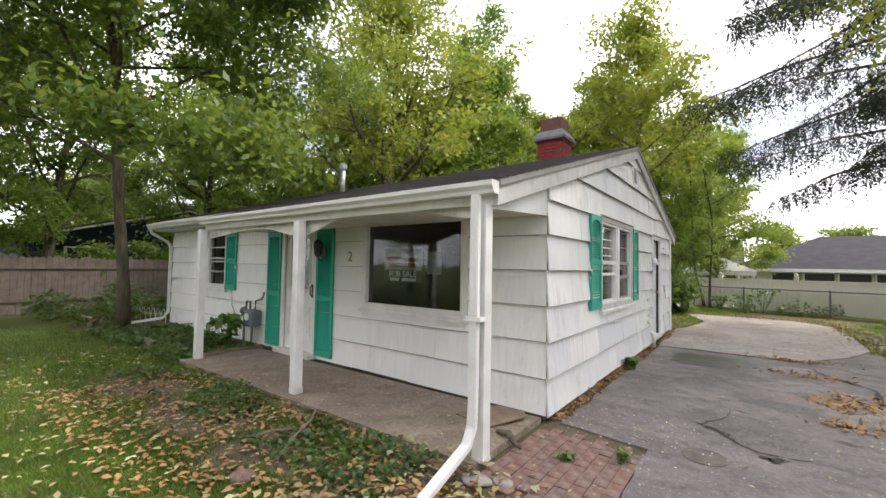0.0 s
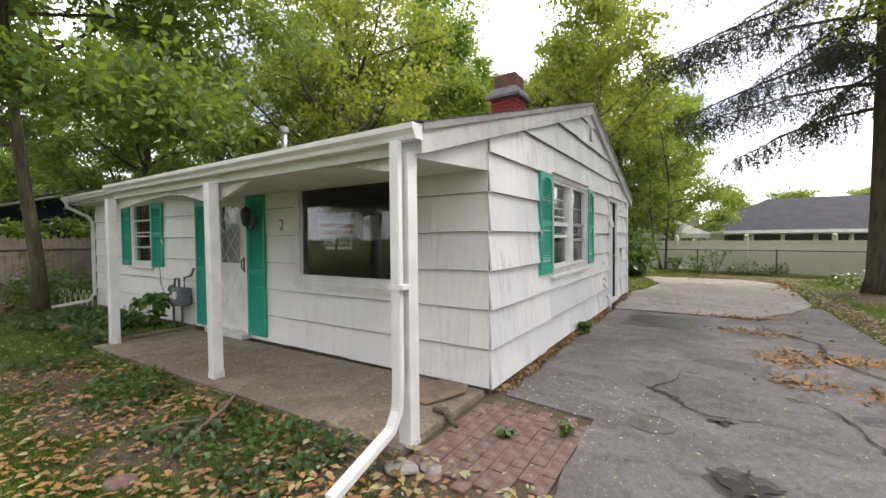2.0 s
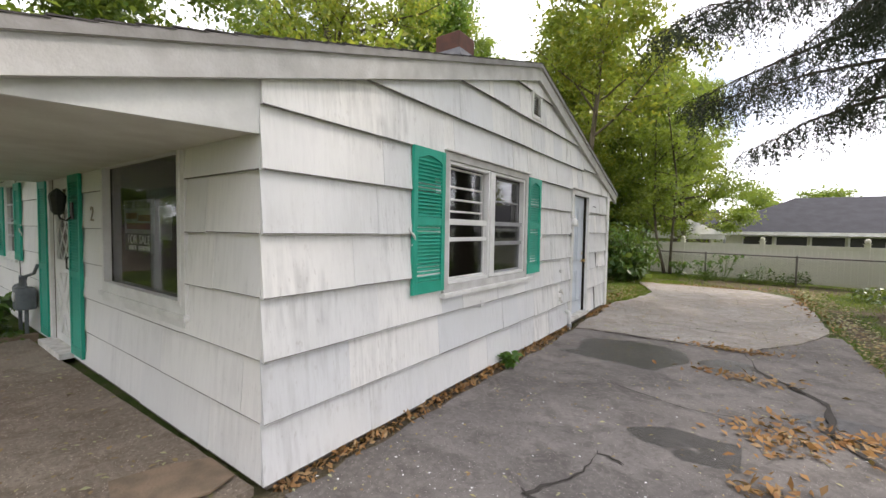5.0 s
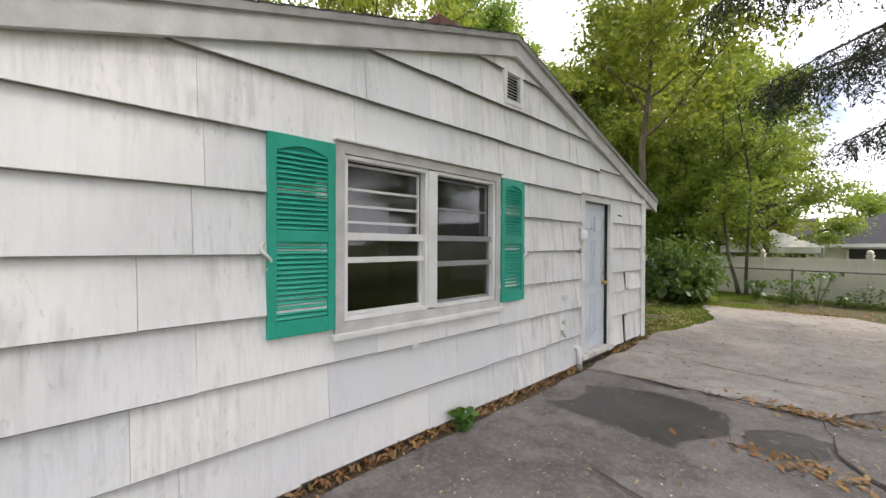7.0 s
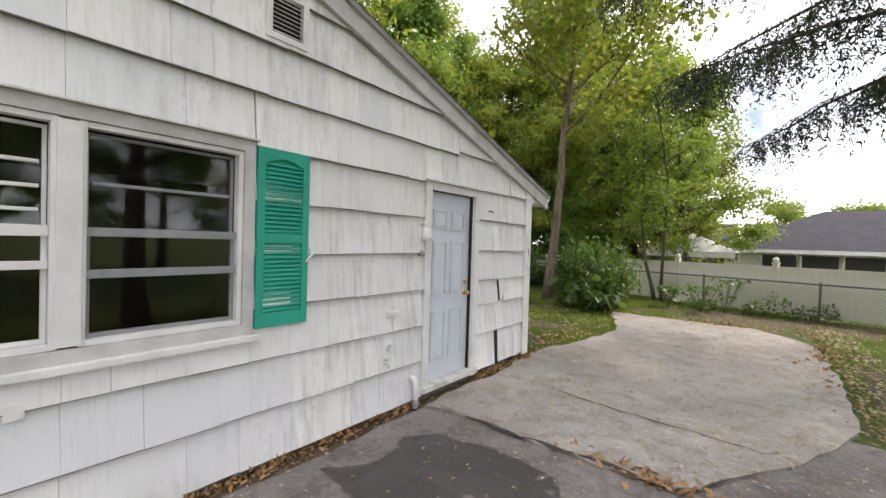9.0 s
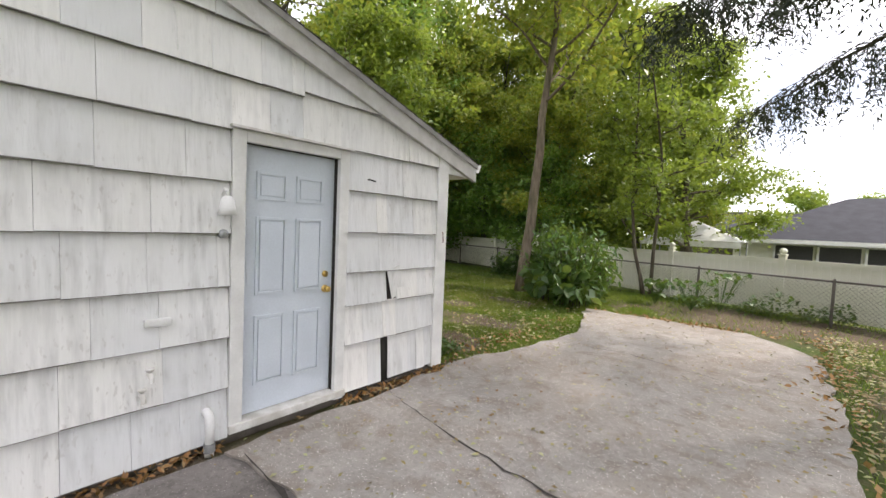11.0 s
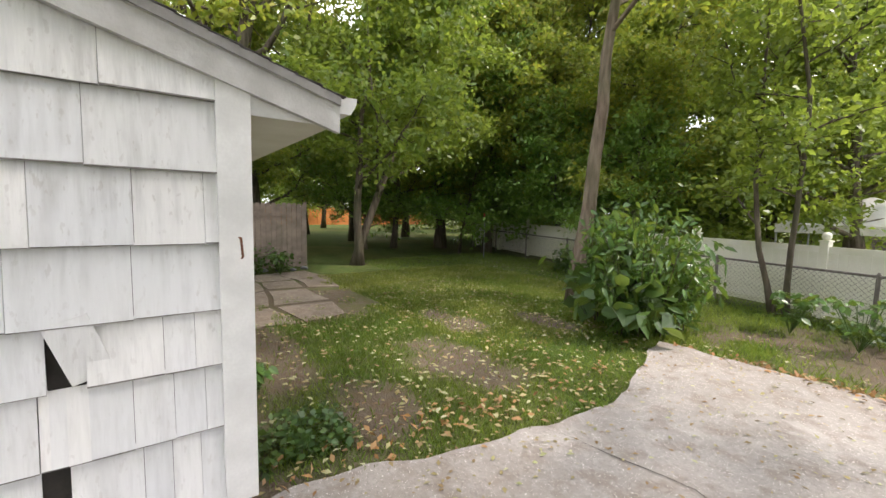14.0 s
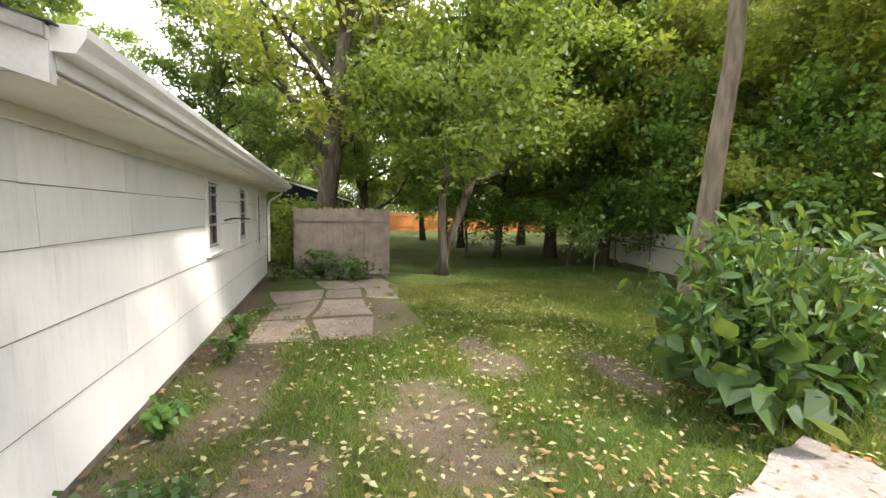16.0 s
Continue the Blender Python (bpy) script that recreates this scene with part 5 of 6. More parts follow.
for x in along(-15.4, 8.5, 0.149):
    o = new("board", board_me)
    o.parent = vf
    o.matrix_basis = pose(x, vline(x), 0, 0, 0, FT)
for z0, z1 in ((0.05, 0.15), (VH - 0.09, VH + 0.02)):
    bm = bmesh.new()
    a, b = -15.4, 8.5
    extrude(bm, [(a, vline(a) - 0.024, z0), (b, vline(b) - 0.024, z0), (b, vline(b) - 0.024, z1), (a, vline(a) - 0.024, z1)], (0, 0.05, 0))
    part("rail", bm, VINYL, vf)


def board_fence(name, label, x, y0, y1, h, material, seed, pointed=False, w=0.14):
    f = thing(name, label, "fence")
    rng = random.Random(seed)
    y = y0
    while y < y1:
        hh = h + rng.uniform(-0.03, 0.03)
        bm = bmesh.new()
        top = [(0, w / 2, hh)] if pointed else [(0, w * 0.2, hh), (0, w * 0.8, hh)]
        dx = rng.uniform(-0.006, 0.006)
        extrude(bm, [(x + dx, y, 0.01), (x + dx, y + w - 0.008, 0.01), (x + dx, y + w - 0.008, hh - 0.05)] + [(x + dx, y + p[1], p[2]) for p in top[::-1]] + [(x + dx, y, hh - 0.05)], (0.02, 0, 0))
        part("board", bm, material, f)
        y += w
    for z in (0.35, h - 0.35):
        part("rail", boxes((x + 0.024, x + 0.06, y0, y1, z, z + 0.09)), material, f)
    y = y0
    while y <= y1 + 0.01:
        part("post", boxes((x - 0.12, x - 0.03, y - 0.045, y + 0.045, -0.1, h + 0.05)), material, f)
        y += (y1 - y0) / max(1, round((y1 - y0) / 2.4))


board_fence("wood_fence", "grey weathered board fence with pointed tops beside the lawn", -16.2, -3.0, 8.2, 1.62, GREYWOOD, 2, True)
board_fence("wood_fence", "grey vertical board fence at the back of the house", -11.4, 12.75, 15.25, 1.84, TANWOOD, 3)
board_fence("cedar_fence", "bright orange cedar fence beyond the back lawn", -40.0, 16, 39, 1.75, CEDAR, 4, w=0.6)

# ---- neighbours ----
h = thing("neighbour_house", "long low house with a slate-grey hipped roof beyond the fence", "house")
part("wall", boxes((-0.6, 33.4, 32.6, 41.4, -1.2, 1.78)), VINYL, h)
bm = bmesh.new()
e, rz = 1.70, 3.95
v = [bm.verts.new(p) for p in ((-1.3, 32, e), (34, 32, e), (34, 42, e), (-1.3, 42, e), (3.6, 37, rz), (29, 37, rz))]
for f in ((0, 1, 5, 4), (1, 2, 5), (2, 3, 4, 5), (3, 0, 4), (3, 2, 1, 0)):
    bm.faces.new([v[i] for i in f])
part("roof", bm, ROOF_FAR, h)
part("fascia", boxes((-1.3, 34, 31.95, 31.99, 1.58, 1.76)), TRIM, h)
for k in range(9):
    w = part("window", boxes((1.0 + 1.5 * k, 2.3 + 1.5 * k, 32.5, 32.59, 0.7, 1.5)), BLACK, h)
    part("frame", boxes((0.92 + 1.5 * k, 1.0 + 1.5 * k, 32.47, 32.58, 0.62, 1.56), (0.92 + 1.5 * k, 2.38 + 1.5 * k, 32.47, 32.58, 1.501, 1.57)), TRIM, w)
h = thing("neighbour_house", "dark slate-roofed house further back among the trees", "house")
part("wall", boxes((-6.0, -1.0, 40, 46, -1, 2.2)), GREYWOOD, h)
bm = bmesh.new()
extrude(bm, [(-6.5, 39.5, 2.1), (-6.5, 43, 3.6), (-6.5, 46.5, 2.1)], (6.0, 0, 0))
part("roof", bm, ROOF_FAR, h)
g = thing("canopy_tent", "small white garden canopy behind the vinyl fence", "canopy")
bm = bmesh.new()
bmesh.ops.create_cone(bm, cap_ends=False, segments=4, radius1=2.3, radius2=0.05, depth=0.75, matrix=Matrix.Translation((-1.4, 27.0, 1.95)) @ Matrix.Rotation(radians(45), 4, "Z"))
box(bm, -3.0, 0.2, 25.4, 25.43, 1.35, 1.58)
box(bm, -3.0, 0.2, 28.6, 28.63, 1.35, 1.58)
part("roof", bm, TRIM, g)
for x in (-2.97, 0.17):
    for y in (25.45, 28.57):
        part("pole", tube(bmesh.new(), [(x, y, -0.6), (x, y, 1.6)], 0.025, 8), GALV, g)
h = thing("blue_house", "navy-sided neighbour house with a white rake and low roof", "house")
bm = bmesh.new()
extrude(bm, [(-23, 3.2, -0.1), (-23, 15, -0.1), (-23, 15, 2.35), (-23, 9, 3.95), (-23, 3.2, 2.35)], (-9, 0, 0))
part("wall", bm, NAVY, h)
for ya, yb in ((2.7, 9), (15.3, 9)):
    za = 2.25
    bm = bmesh.new()
    extrude(bm, [(-22.6, ya, za), (-22.6, yb, 4.05), (-22.6, yb, 4.2), (-22.6, ya, za + 0.15)], (-9.8, 0, 0))
    r = part("roof", bm, ROOFING, h)
    bm = bmesh.new()
    extrude(bm, [(-22.56, ya, za - 0.02), (-22.56, yb, 4.03), (-22.56, yb, 4.12), (-22.56, ya, za + 0.07)], (-0.035, 0, 0))
    part("rake_board", bm, TRIM, r)
w = part("window", boxes((-22.99, -22.94, 4.4, 5.8, 1.5, 2.1)), TRIM, h)
part("pane", boxes((-22.95, -22.92, 4.5, 5.7, 1.56, 2.04)), BLACK, w)
sg = thing("red_sign", "small red octagonal sign on a thin post", "sign")
bm = bmesh.new()
bmesh.ops.create_cone(bm, cap_ends=True, segments=8, radius1=0.19, radius2=0.19, depth=0.012, matrix=Matrix.Translation((-10.9, 21.8, 1.50)) @ Euler((radians(90), 0, radians(-35))).to_matrix().to_4x4() @ Matrix.Rotation(radians(22.5), 4, "Z"))
part("plate", bm, REDPLATE, sg)
part("post", tube(bmesh.new(), [(-10.9, 21.83, -0.05), (-10.9, 21.83, 1.6)], 0.018, 6), GALV, sg)

# ---- brick paving ----
bp = thing("brick_paving", "worn red brick paving beside the porch slab", "paving", kind="structure")
brick_me = mesh_of("brick", boxes((-0.049, 0.049, -0.1, 0.1, -0.06, 0.0), bevel=0.004), BRICK)
rng = random.Random(17)
for i in range(9):
    for j in range(6):
        x, y = -1.60 + 0.1015 * i, 2.70 + 0.2035 * j + (0.10 if i % 2 else 0.0)
        if y > 3.95 or (i > 6 and j < 1):
            continue
        o = new("brick", brick_me)
        o.parent = bp
        o.matrix_basis = pose(x, y, 0.012 + rng.uniform(-0.004, 0.004), rng.uniform(-1, 1), rng.uniform(-1, 1), rng.uniform(-1.2, 1.2))
for k in range(16):
    o = new("brick", brick_me)
    o.parent = bp
    o.matrix_basis = pose(-2.0 - 0.21 * k, 2.66 + rng.uniform(-0.01, 0.01), 0.008, 0, 0, 90 + rng.uniform(-3, 3))

# ---- cracks ----


def crack(pts, w, seed, z=0.019, parent=None):
    rng = random.Random(seed)
    fine = []
    for p, q in zip(pts, pts[1:]):
        for k in range(6):
            f = k / 6
            fine.append((p[0] + (q[0] - p[0]) * f + rng.uniform(-1, 1) * 0.02, p[1] + (q[1] - p[1]) * f + rng.uniform(-1, 1) * 0.02))
    bm = bmesh.new()
    rows = []
    for i, p in enumerate(fine):
        a, b = fine[max(i - 1, 0)], fine[min(i + 1, len(fine) - 1)]
        d = Vector((b[0] - a[0], b[1] - a[1], 0)).normalized()
        nrm = Vector((-d.y, d.x, 0)) * w * rng.uniform(0.3, 1.3) * math.sin(math.pi * (i + 0.5) / len(fine))
        rows.append((bm.verts.new(Vector((p[0], p[1], z)) + nrm), bm.verts.new(Vector((p[0], p[1], z)) - nrm)))
    for a, b in zip(rows, rows[1:]):
        bm.faces.new((a[0], b[0], b[1], a[1]))
    part("crack", bm, CRACK, parent or drive, "dirt-filled crack")


# ---- ground cover ----


def scatter(name, label, category, q, material):
    return tagged(new(name, quads_mesh(name, q, material)), label, category, kind="stuff")


nrng = np.random.default_rng(77)


def on_hard(x, y):
    """True on the drive, pad, porch, house or patio."""
    house = (x < XE + 0.05) & (x > XW) & (y > YF - 0.02) & (y < YB + 0.03)
    porch = (x > -6.95) & (x < XE) & (y > 2.74) & (y < YF)
    dr = (x > np.interp(y, [-9, 2.6, 4.03, 4.1, 9.6], [-1.4, -0.72, -0.74, -1.6, -1.6])) & (x < 2.0) & (y < 9.8)
    pd = (x > np.interp(y, [9.4, 11.75, 12.1, 12.73, 14.66, 16.3, 17.1], [-1.6, -1.6, -1.69, -1.45, -1.17, -1.64, -1.9])) & (x < np.interp(y, [9.4, 11.2, 13, 16, 17.1], [1.9, 1.95, 1.92, 1.82, 0.9])) & (y > 9.4) & (y < 17.05)
    bricks = (x > -1.68) & (x < -0.7) & (y > 2.5) & (y < 4.0)
    pat = (x > -10.2) & (x < -5.6) & (y > 12.6) & (y < 14.9) & (np.sin(x * 7.1 + y * 3.3) + np.sin(y * 8.3 - x * 2.1) < 0.9)
    return house | porch | dr | pd | bricks | pat


def bare_many(x, y):
    return np.array([bare(a, b) for a, b in zip(x, y)])


def blades(n, x0, x1, y0, y1, h):
    x, y = nrng.uniform(x0, x1, n), nrng.uniform(y0, y1, n)
    keep = ~on_hard(x, y)
    x, y = x[keep], y[keep]
    keep = nrng.uniform(size=len(x)) > np.minimum(0.93, bare_many(x, y) * 1.1)
    x, y = x[keep], y[keep]
    n = len(x)
    z = np.full(n, -0.015)
    a = nrng.uniform(0, 6.28, n)
    w = nrng.uniform(0.003, 0.006, n)
    L = h * nrng.uniform(0.45, 1.2, n)
    d = np.stack([np.cos(a), np.sin(a), np.zeros(n)], 1)
    b = np.stack([x, y, z], 1)
    o = nrng.uniform(0, 6.28, n)
    tip = b + np.stack([np.cos(o) * L * 0.55, np.sin(o) * L * 0.55, L], 1)
    mid = b + (tip - b) * 0.55 + np.array([0, 0, 1]) * (L * 0.12)[:, None]
    return np.stack([b - d * w[:, None], b + d * w[:, None], mid + d * w[:, None] * 0.7, tip], 1)


scatter("grass", "short patchy lawn grass", "grass", np.concatenate([
    blades(80000, -9, 0.2, -1.0, 3.0, 0.055), blades(45000, -5.5, 0, 0.2, 2.75, 0.045), blades(30000, -13, -7, -4, 4.0, 0.06), blades(110000, -7.5, -0.8, 11.8, 18.5, 0.06),
    blades(40000, -12, -0.5, 17, 23, 0.08), blades(24000, 1.9, 5.5, 4, 19, 0.07), blades(14000, -2.4, 4, 17.2, 20.5, 0.10)]), GRASS)

# Covers the sunlit part of the lawn; some of that light is in its colour.
scatter("dry_grass", "yellowing thin grass, coloured brighter for the lawn's sunlit middle", "grass", blades(60000, -9.5, -2.6, 14.6, 20.0, 0.07), GRASS_DRY_LIT)


def litter(n, x0, x1, y0, y1, size, lift=0.012, hard=None):
    x, y = nrng.uniform(x0, x1, n), nrng.uniform(y0, y1, n)
    k = on_hard(x, y)
    inside = (x < XE + 0.03) & (x > XW) & (y > YF) & (y < YB)
    keep = ~inside & (k if hard else (~k if hard is False else True))
    x, y, k = x[keep], y[keep], k[keep]
    porch = (x > -6.95) & (x < XE) & (y > 2.74) & (y < YF)
    pad_ = k & (y > 9.4)
    z = np.where(porch, 0.056, np.where(pad_, 0.036, np.where(k, 0.022, 0.02))) + nrng.uniform(0, lift, len(x))
    return leaves(nrng, np.stack([x, y, z], 1), size, 0.5, 0.86, 0.0, 0.55)


scatter("fallen_leaves", "yellow and brown leaves fallen on lawn and drive", "leaves", np.concatenate([
    litter(2000, -9, 0, -1, 2.8, 0.058, 0.035, False), litter(900, -2.6, 0.2, 0.4, 2.8, 0.07, 0.03), litter(1700, -7.5, -1.2, 11.8, 17.5, 0.062, 0.04, False), litter(900, -3.0, 2.4, 11.5, 18.5, 0.06, 0.02, False),
    litter(1700, -9.5, -2.6, 14.8, 21, 0.05, 0.05, False), litter(900, -1.6, 2.0, 2, 9.4, 0.03, 0.004, True), litter(1500, -1.6, 2.0, 9.4, 17, 0.04, 0.004, True),
    litter(1800, 1.95, 2.5, 4, 18, 0.06, 0.03), litter(900, 2.2, 5, 6, 18, 0.06, 0.04), litter(240, -6.9, -1.7, 2.8, 4.0, 0.04, 0.005, True)]), LITTER)


x = np.concatenate([nrng.normal(-0.75, 0.35, 110), nrng.uniform(-1.3, 1.8, 90)])
y = np.concatenate([nrng.normal(4.3, 0.45, 110), nrng.uniform(3.5, 9.2, 90)])
ok = x > XE + 0.12
scatter("paint_flecks", "white paint flecks and grit on the asphalt", "paint flecks", leaves(nrng, np.stack([x[ok], y[ok], np.full(ok.sum(), 0.021)], 1), 0.015, 0.6, 0.97, 0, 0.8), TRIM)


def pile(n, cx, cy, rx, ry, size=0.07):
    p = np.stack([nrng.normal(cx, rx, n), nrng.normal(cy, ry, n), 0.022 + np.abs(nrng.normal(0, 0.012, n))], 1)
    return leaves(nrng, p, size, 0.4, 0.7, 0, 0.5)


def drift(n, x, y0, y1, w):
    p = np.stack([x + np.abs(nrng.normal(0, w, n)), nrng.uniform(y0, y1, n), 0.02 + np.abs(nrng.normal(0, 0.015, n))], 1)
    return leaves(nrng, p, 0.055, 0.4, 0.6, 0, 0.4)


scatter("leaf_drift", "orange-brown leaves drifted along wall and cracks", "leaves", np.concatenate([
    litter(1900, -6.5, -1.0, 1.0, 2.72, 0.06, 0.03, False), drift(900, XE + 0.03, 4.1, 9.4, 0.05), drift(260, XE + 0.03, 10.4, 11.8, 0.05), pile(200, 0.9, 6.75, 0.2, 0.22), pile(120, 1.43, 7.0, 0.18, 0.1), pile(110, 0.7, 8.2, 0.25, 0.08), pile(90, 0.8, 5.8, 0.15, 0.1),
    pile(130, 0.55, 9.45, 0.3, 0.07), pile(120, 1.47, 5.65, 0.15, 0.12), pile(110, 1.33, 4.66, 0.12, 0.12), pile(260, 0.0, 17.08, 0.8, 0.08), pile(260, 1.9, 15.5, 0.12, 1.6), pile(200, -1.75, 13.5, 0.2, 1.2), pile(300, -1.0, 2.2, 0.5, 0.3)]), LITTER_ORANGE)


def cover(n, x0, x1, y0, y1, h, size):
    x, y = nrng.uniform(x0, x1, n), nrng.uniform(y0, y1, n)
    m = np.array([noise.noise(Vector((a * 1.1, b * 1.1, 7))) for a, b in zip(x, y)])
    keep = (~on_hard(x, y)) & (m > -0.15)
    x, y, m = x[keep], y[keep], m[keep]
    p = np.stack([x, y, nrng.uniform(0.1, 1, len(x)) * h * (0.5 + np.clip(m, 0, 1))], 1)
    return leaves(nrng, p, size, 0.4, 0.65, 0, 0.8)


scatter("groundcover", "low ivy-like groundcover beside porch and fences", "groundcover", np.concatenate([
    cover(4200, -7.0, -2.0, 1.9, 2.72, 0.09, 0.05), cover(6500, -11.4, -7.0, 2.6, 4.0, 0.22, 0.07), cover(3200, -15.9, -12.4, 2.2, 6.5, 0.9, 0.12), cover(2400, 3.0, 6.5, 15.6, 18.2, 0.45, 0.09),
    cover(3600, -7.0, -4.2, 21.0, 22.2, 1.35, 0.13), cover(900, -0.6, 2.5, 19.2, 20.0, 0.5, 0.08), cover(500, -2.4, -1.9, 11.9, 12.6, 0.2, 0.06), cover(900, -11.2, -10.4, 12.2, 15.2, 0.6, 0.1)]), IVY)
for k, (pts, w) in enumerate([
    ([(-0.2, 5.69), (-0.24, 5.32), (-0.44, 4.95), (-0.21, 4.84), (-0.12, 4.61), (0.03, 4.5), (0.36, 4.56), (0.7, 4.5)], 0.016), ([(-0.46, 4.97), (-0.3, 4.88), (-0.12, 4.62)], 0.05), ([(-0.23, 5.69), (0.02, 5.62)], 0.012),
    ([(0.03, 3.6), (0.2, 3.45), (0.44, 3.57)], 0.06), ([(0.26, 3.72), (0.18, 3.38), (0.13, 2.95)], 0.045), ([(0.0, 4.43), (0.12, 4.38), (0.24, 4.48)], 0.04), ([(1.5, 4.0), (1.38, 4.43), (1.04, 4.38), (0.94, 5.03), (0.69, 5.4)], 0.014),
    ([(0.79, 3.58), (1.1, 3.3), (1.2, 2.8)], 0.02), ([(0.7, 9.4), (0.8, 8.6), (1.3, 7.8), (1.2, 7.0), (1.6, 6.2), (1.9, 5.6)], 0.03), ([(-0.6, 7.2), (0.2, 6.9), (0.9, 6.95)], 0.010), ([(0.55, 5.25), (0.85, 5.2)], 0.016), ([(-1.4, 9.46), (-0.6, 9.40), (0.0, 9.44), (0.7, 9.38), (1.2, 10.25)], 0.03)]):
    crack(pts, w, k, 0.0175 + 0.0012 * k)
crack([(-1.5, 10.9), (-0.92, 10.74), (0.0, 10.55), (0.65, 10.5), (1.12, 10.44), (1.5, 10.7)], 0.010, 40, 0.0345, pad)
crack([(-1.2, 13.9), (-0.2, 14.1), (0.9, 13.8), (1.85, 14.0)], 0.007, 41, 0.0345, pad)

# ---- small things on and about the house ----


def lettering(text, size, m, material, depth=0.004):
    cu = bpy.data.curves.new("text", "FONT")
    cu.body, cu.size, cu.extrude, cu.align_x = text, size, depth, "CENTER"
    tmp = bpy.data.objects.new("text", cu)
    me = bpy.data.meshes.new_from_object(tmp)
    bpy.data.objects.remove(tmp)
    me.transform(m)
    me.materials.clear()
    me.materials.append(material)
    return me


def fy(x):
    """The porch wall's face at x."""
    return YF + SKEW * (XE - x)


FACE_S = Matrix.Rotation(radians(90), 4, "X")
NUM = simple("tarnished_number", (0.30, 0.26, 0.19), (0.2, 0.17, 0.13), 20, 0.5, 0.5)
n2 = thing("house_number", "tarnished brass house number on the porch wall", "house number")
ob = new("digit", lettering("2", 0.21, Matrix.Translation((-4.76, fy(-4.7) - 0.035, 1.60)) @ FACE_S, NUM))
ob.parent = n2

ln = thing("wall_lantern", "black iron porch lantern before the teal shutter", "wall lamp")
LX, LY = -5.35, fy(-5.35) - 0.06
part("backplate", boxes((LX - 0.05, LX + 0.05, LY - 0.012, LY, 1.62, 1.80), bevel=0.01), BLACK, ln)
part("arm", tube(bmesh.new(), [(LX, LY, 1.66), (LX, LY - 0.05, 1.60), (LX, LY - 0.10, 1.62), (LX, LY - 0.12, 1.68)], 0.010, 8), BLACK, ln)
part("cage", tube(bmesh.new(), [(LX, LY - 0.12, 1.66), (LX, LY - 0.12, 1.70), (LX, LY - 0.12, 1.85), (LX, LY - 0.12, 1.89), (LX, LY - 0.12, 1.94)], [0.03, 0.055, 0.075, 0.06, 0.01], 8), BLACK, ln)

gm = thing("gas_meter", "grey gas meter with pipes on the porch wall", "gas meter")
GX, GY = -7.30, fy(-7.30) - 0.16
part("body", boxes((GX - 0.15, GX + 0.13, GY - 0.10, GY + 0.10, 0.40, 0.70), bevel=0.04), METER, gm, smooth=True)
part("dial", tube(bmesh.new(), [(GX + 0.0, GY - 0.10, 0.58), (GX + 0.0, GY - 0.115, 0.58)], 0.065, 18), TRIM, gm)
part("regulator", tube(bmesh.new(), [(GX - 0.32, GY, 0.66), (GX - 0.30, GY, 0.66), (GX - 0.24, GY, 0.66)], [0.07, 0.075, 0.03], 14), METER, gm)
for pts in ([(GX - 0.08, GY, 0.70), (GX - 0.08, GY, 0.84), (GX - 0.20, GY, 0.84), (GX - 0.24, GY, 0.66)], [(GX + 0.09, GY, 0.70), (GX + 0.10, GY, 0.86), (GX + 0.20, GY + 0.06, 0.90), (GX + 0.21, GY + 0.10, 1.02)], [(GX - 0.03, GY + 0.02, 0.42), (GX - 0.05, GY + 0.02, -0.02)], [(GX - 0.28, GY, 0.62), (GX - 0.28, GY, -0.02)]):
    part("pipe", tube(bmesh.new(), pts, 0.021, 10), METER, gm)

wr = thing("wire", "thin black cable hanging down the porch wall", "cable")
part("strand", tube(bmesh.new(), [(-8.35, fy(-8.3) - 0.045, 1.0), (-8.33, fy(-8.3) - 0.045, 0.7), (-8.15, fy(-8.1) - 0.045, 0.5), (-7.9, fy(-7.9) - 0.045, 0.42), (-7.55, fy(-7.5) - 0.045, 0.5)], 0.006, 5), BLACK, wr)

# papers behind the picture window
sy = fy(-3.7) + 0.055
sgn = thing("sale_sign", "for sale sign taped inside the picture window", "sign")
part("sheet", boxes((-4.10, -3.44, sy, sy + 0.003, 1.49, 1.79)), DIM_PAPER, sgn)
part("dark_sheet", boxes((-4.10, -3.44, sy, sy + 0.003, 1.33, 1.487)), SIGNGREY, sgn)
for k in range(11):
    if k != 4:
        part("bar", boxes((-4.07 + 0.045 * k, -4.04 + 0.045 * k, sy - 0.004, sy - 0.001, 1.715, 1.775)), SIGNGREY, sgn)
bm = bmesh.new()
extrude(bm, [(-3.56, sy - 0.004, 1.71), (-3.48, sy - 0.004, 1.71), (-3.48, sy - 0.004, 1.75), (-3.52, sy - 0.004, 1.785), (-3.56, sy - 0.004, 1.75)], (0, 0.003, 0))
part("emblem", bm, SIGNGREY, sgn)
for z, a, b in ((1.62, -4.06, -3.80), (1.60, -3.77, -3.50), (1.53, -4.03, -3.52)):
    part("bar", boxes((a, b, sy - 0.004, sy - 0.001, z, z + 0.055)), SIGNRED, sgn)
ob = new("words", lettering("FOR SALE", 0.115, Matrix.Translation((-3.77, sy - 0.004, 1.40)) @ FACE_S, PAPER, 0.001))
ob.parent = sgn
for k in range(12):
    if k not in (0, 5):
        part("bar", boxes((-4.03 + 0.042 * k, -4.0 + 0.042 * k, sy - 0.004, sy - 0.001, 1.345, 1.385)), PAPER, sgn)
nt_ = thing("notice", "white paper notice taped inside the window", "paper")
part("sheet", boxes((-3.35, -3.12, sy, sy + 0.003, 1.45, 1.73)), DIM_PAPER, nt_)
cu_ = thing("curtain", "pale lace curtain behind the front door's pane", "curtain")
bm = bmesh.new()
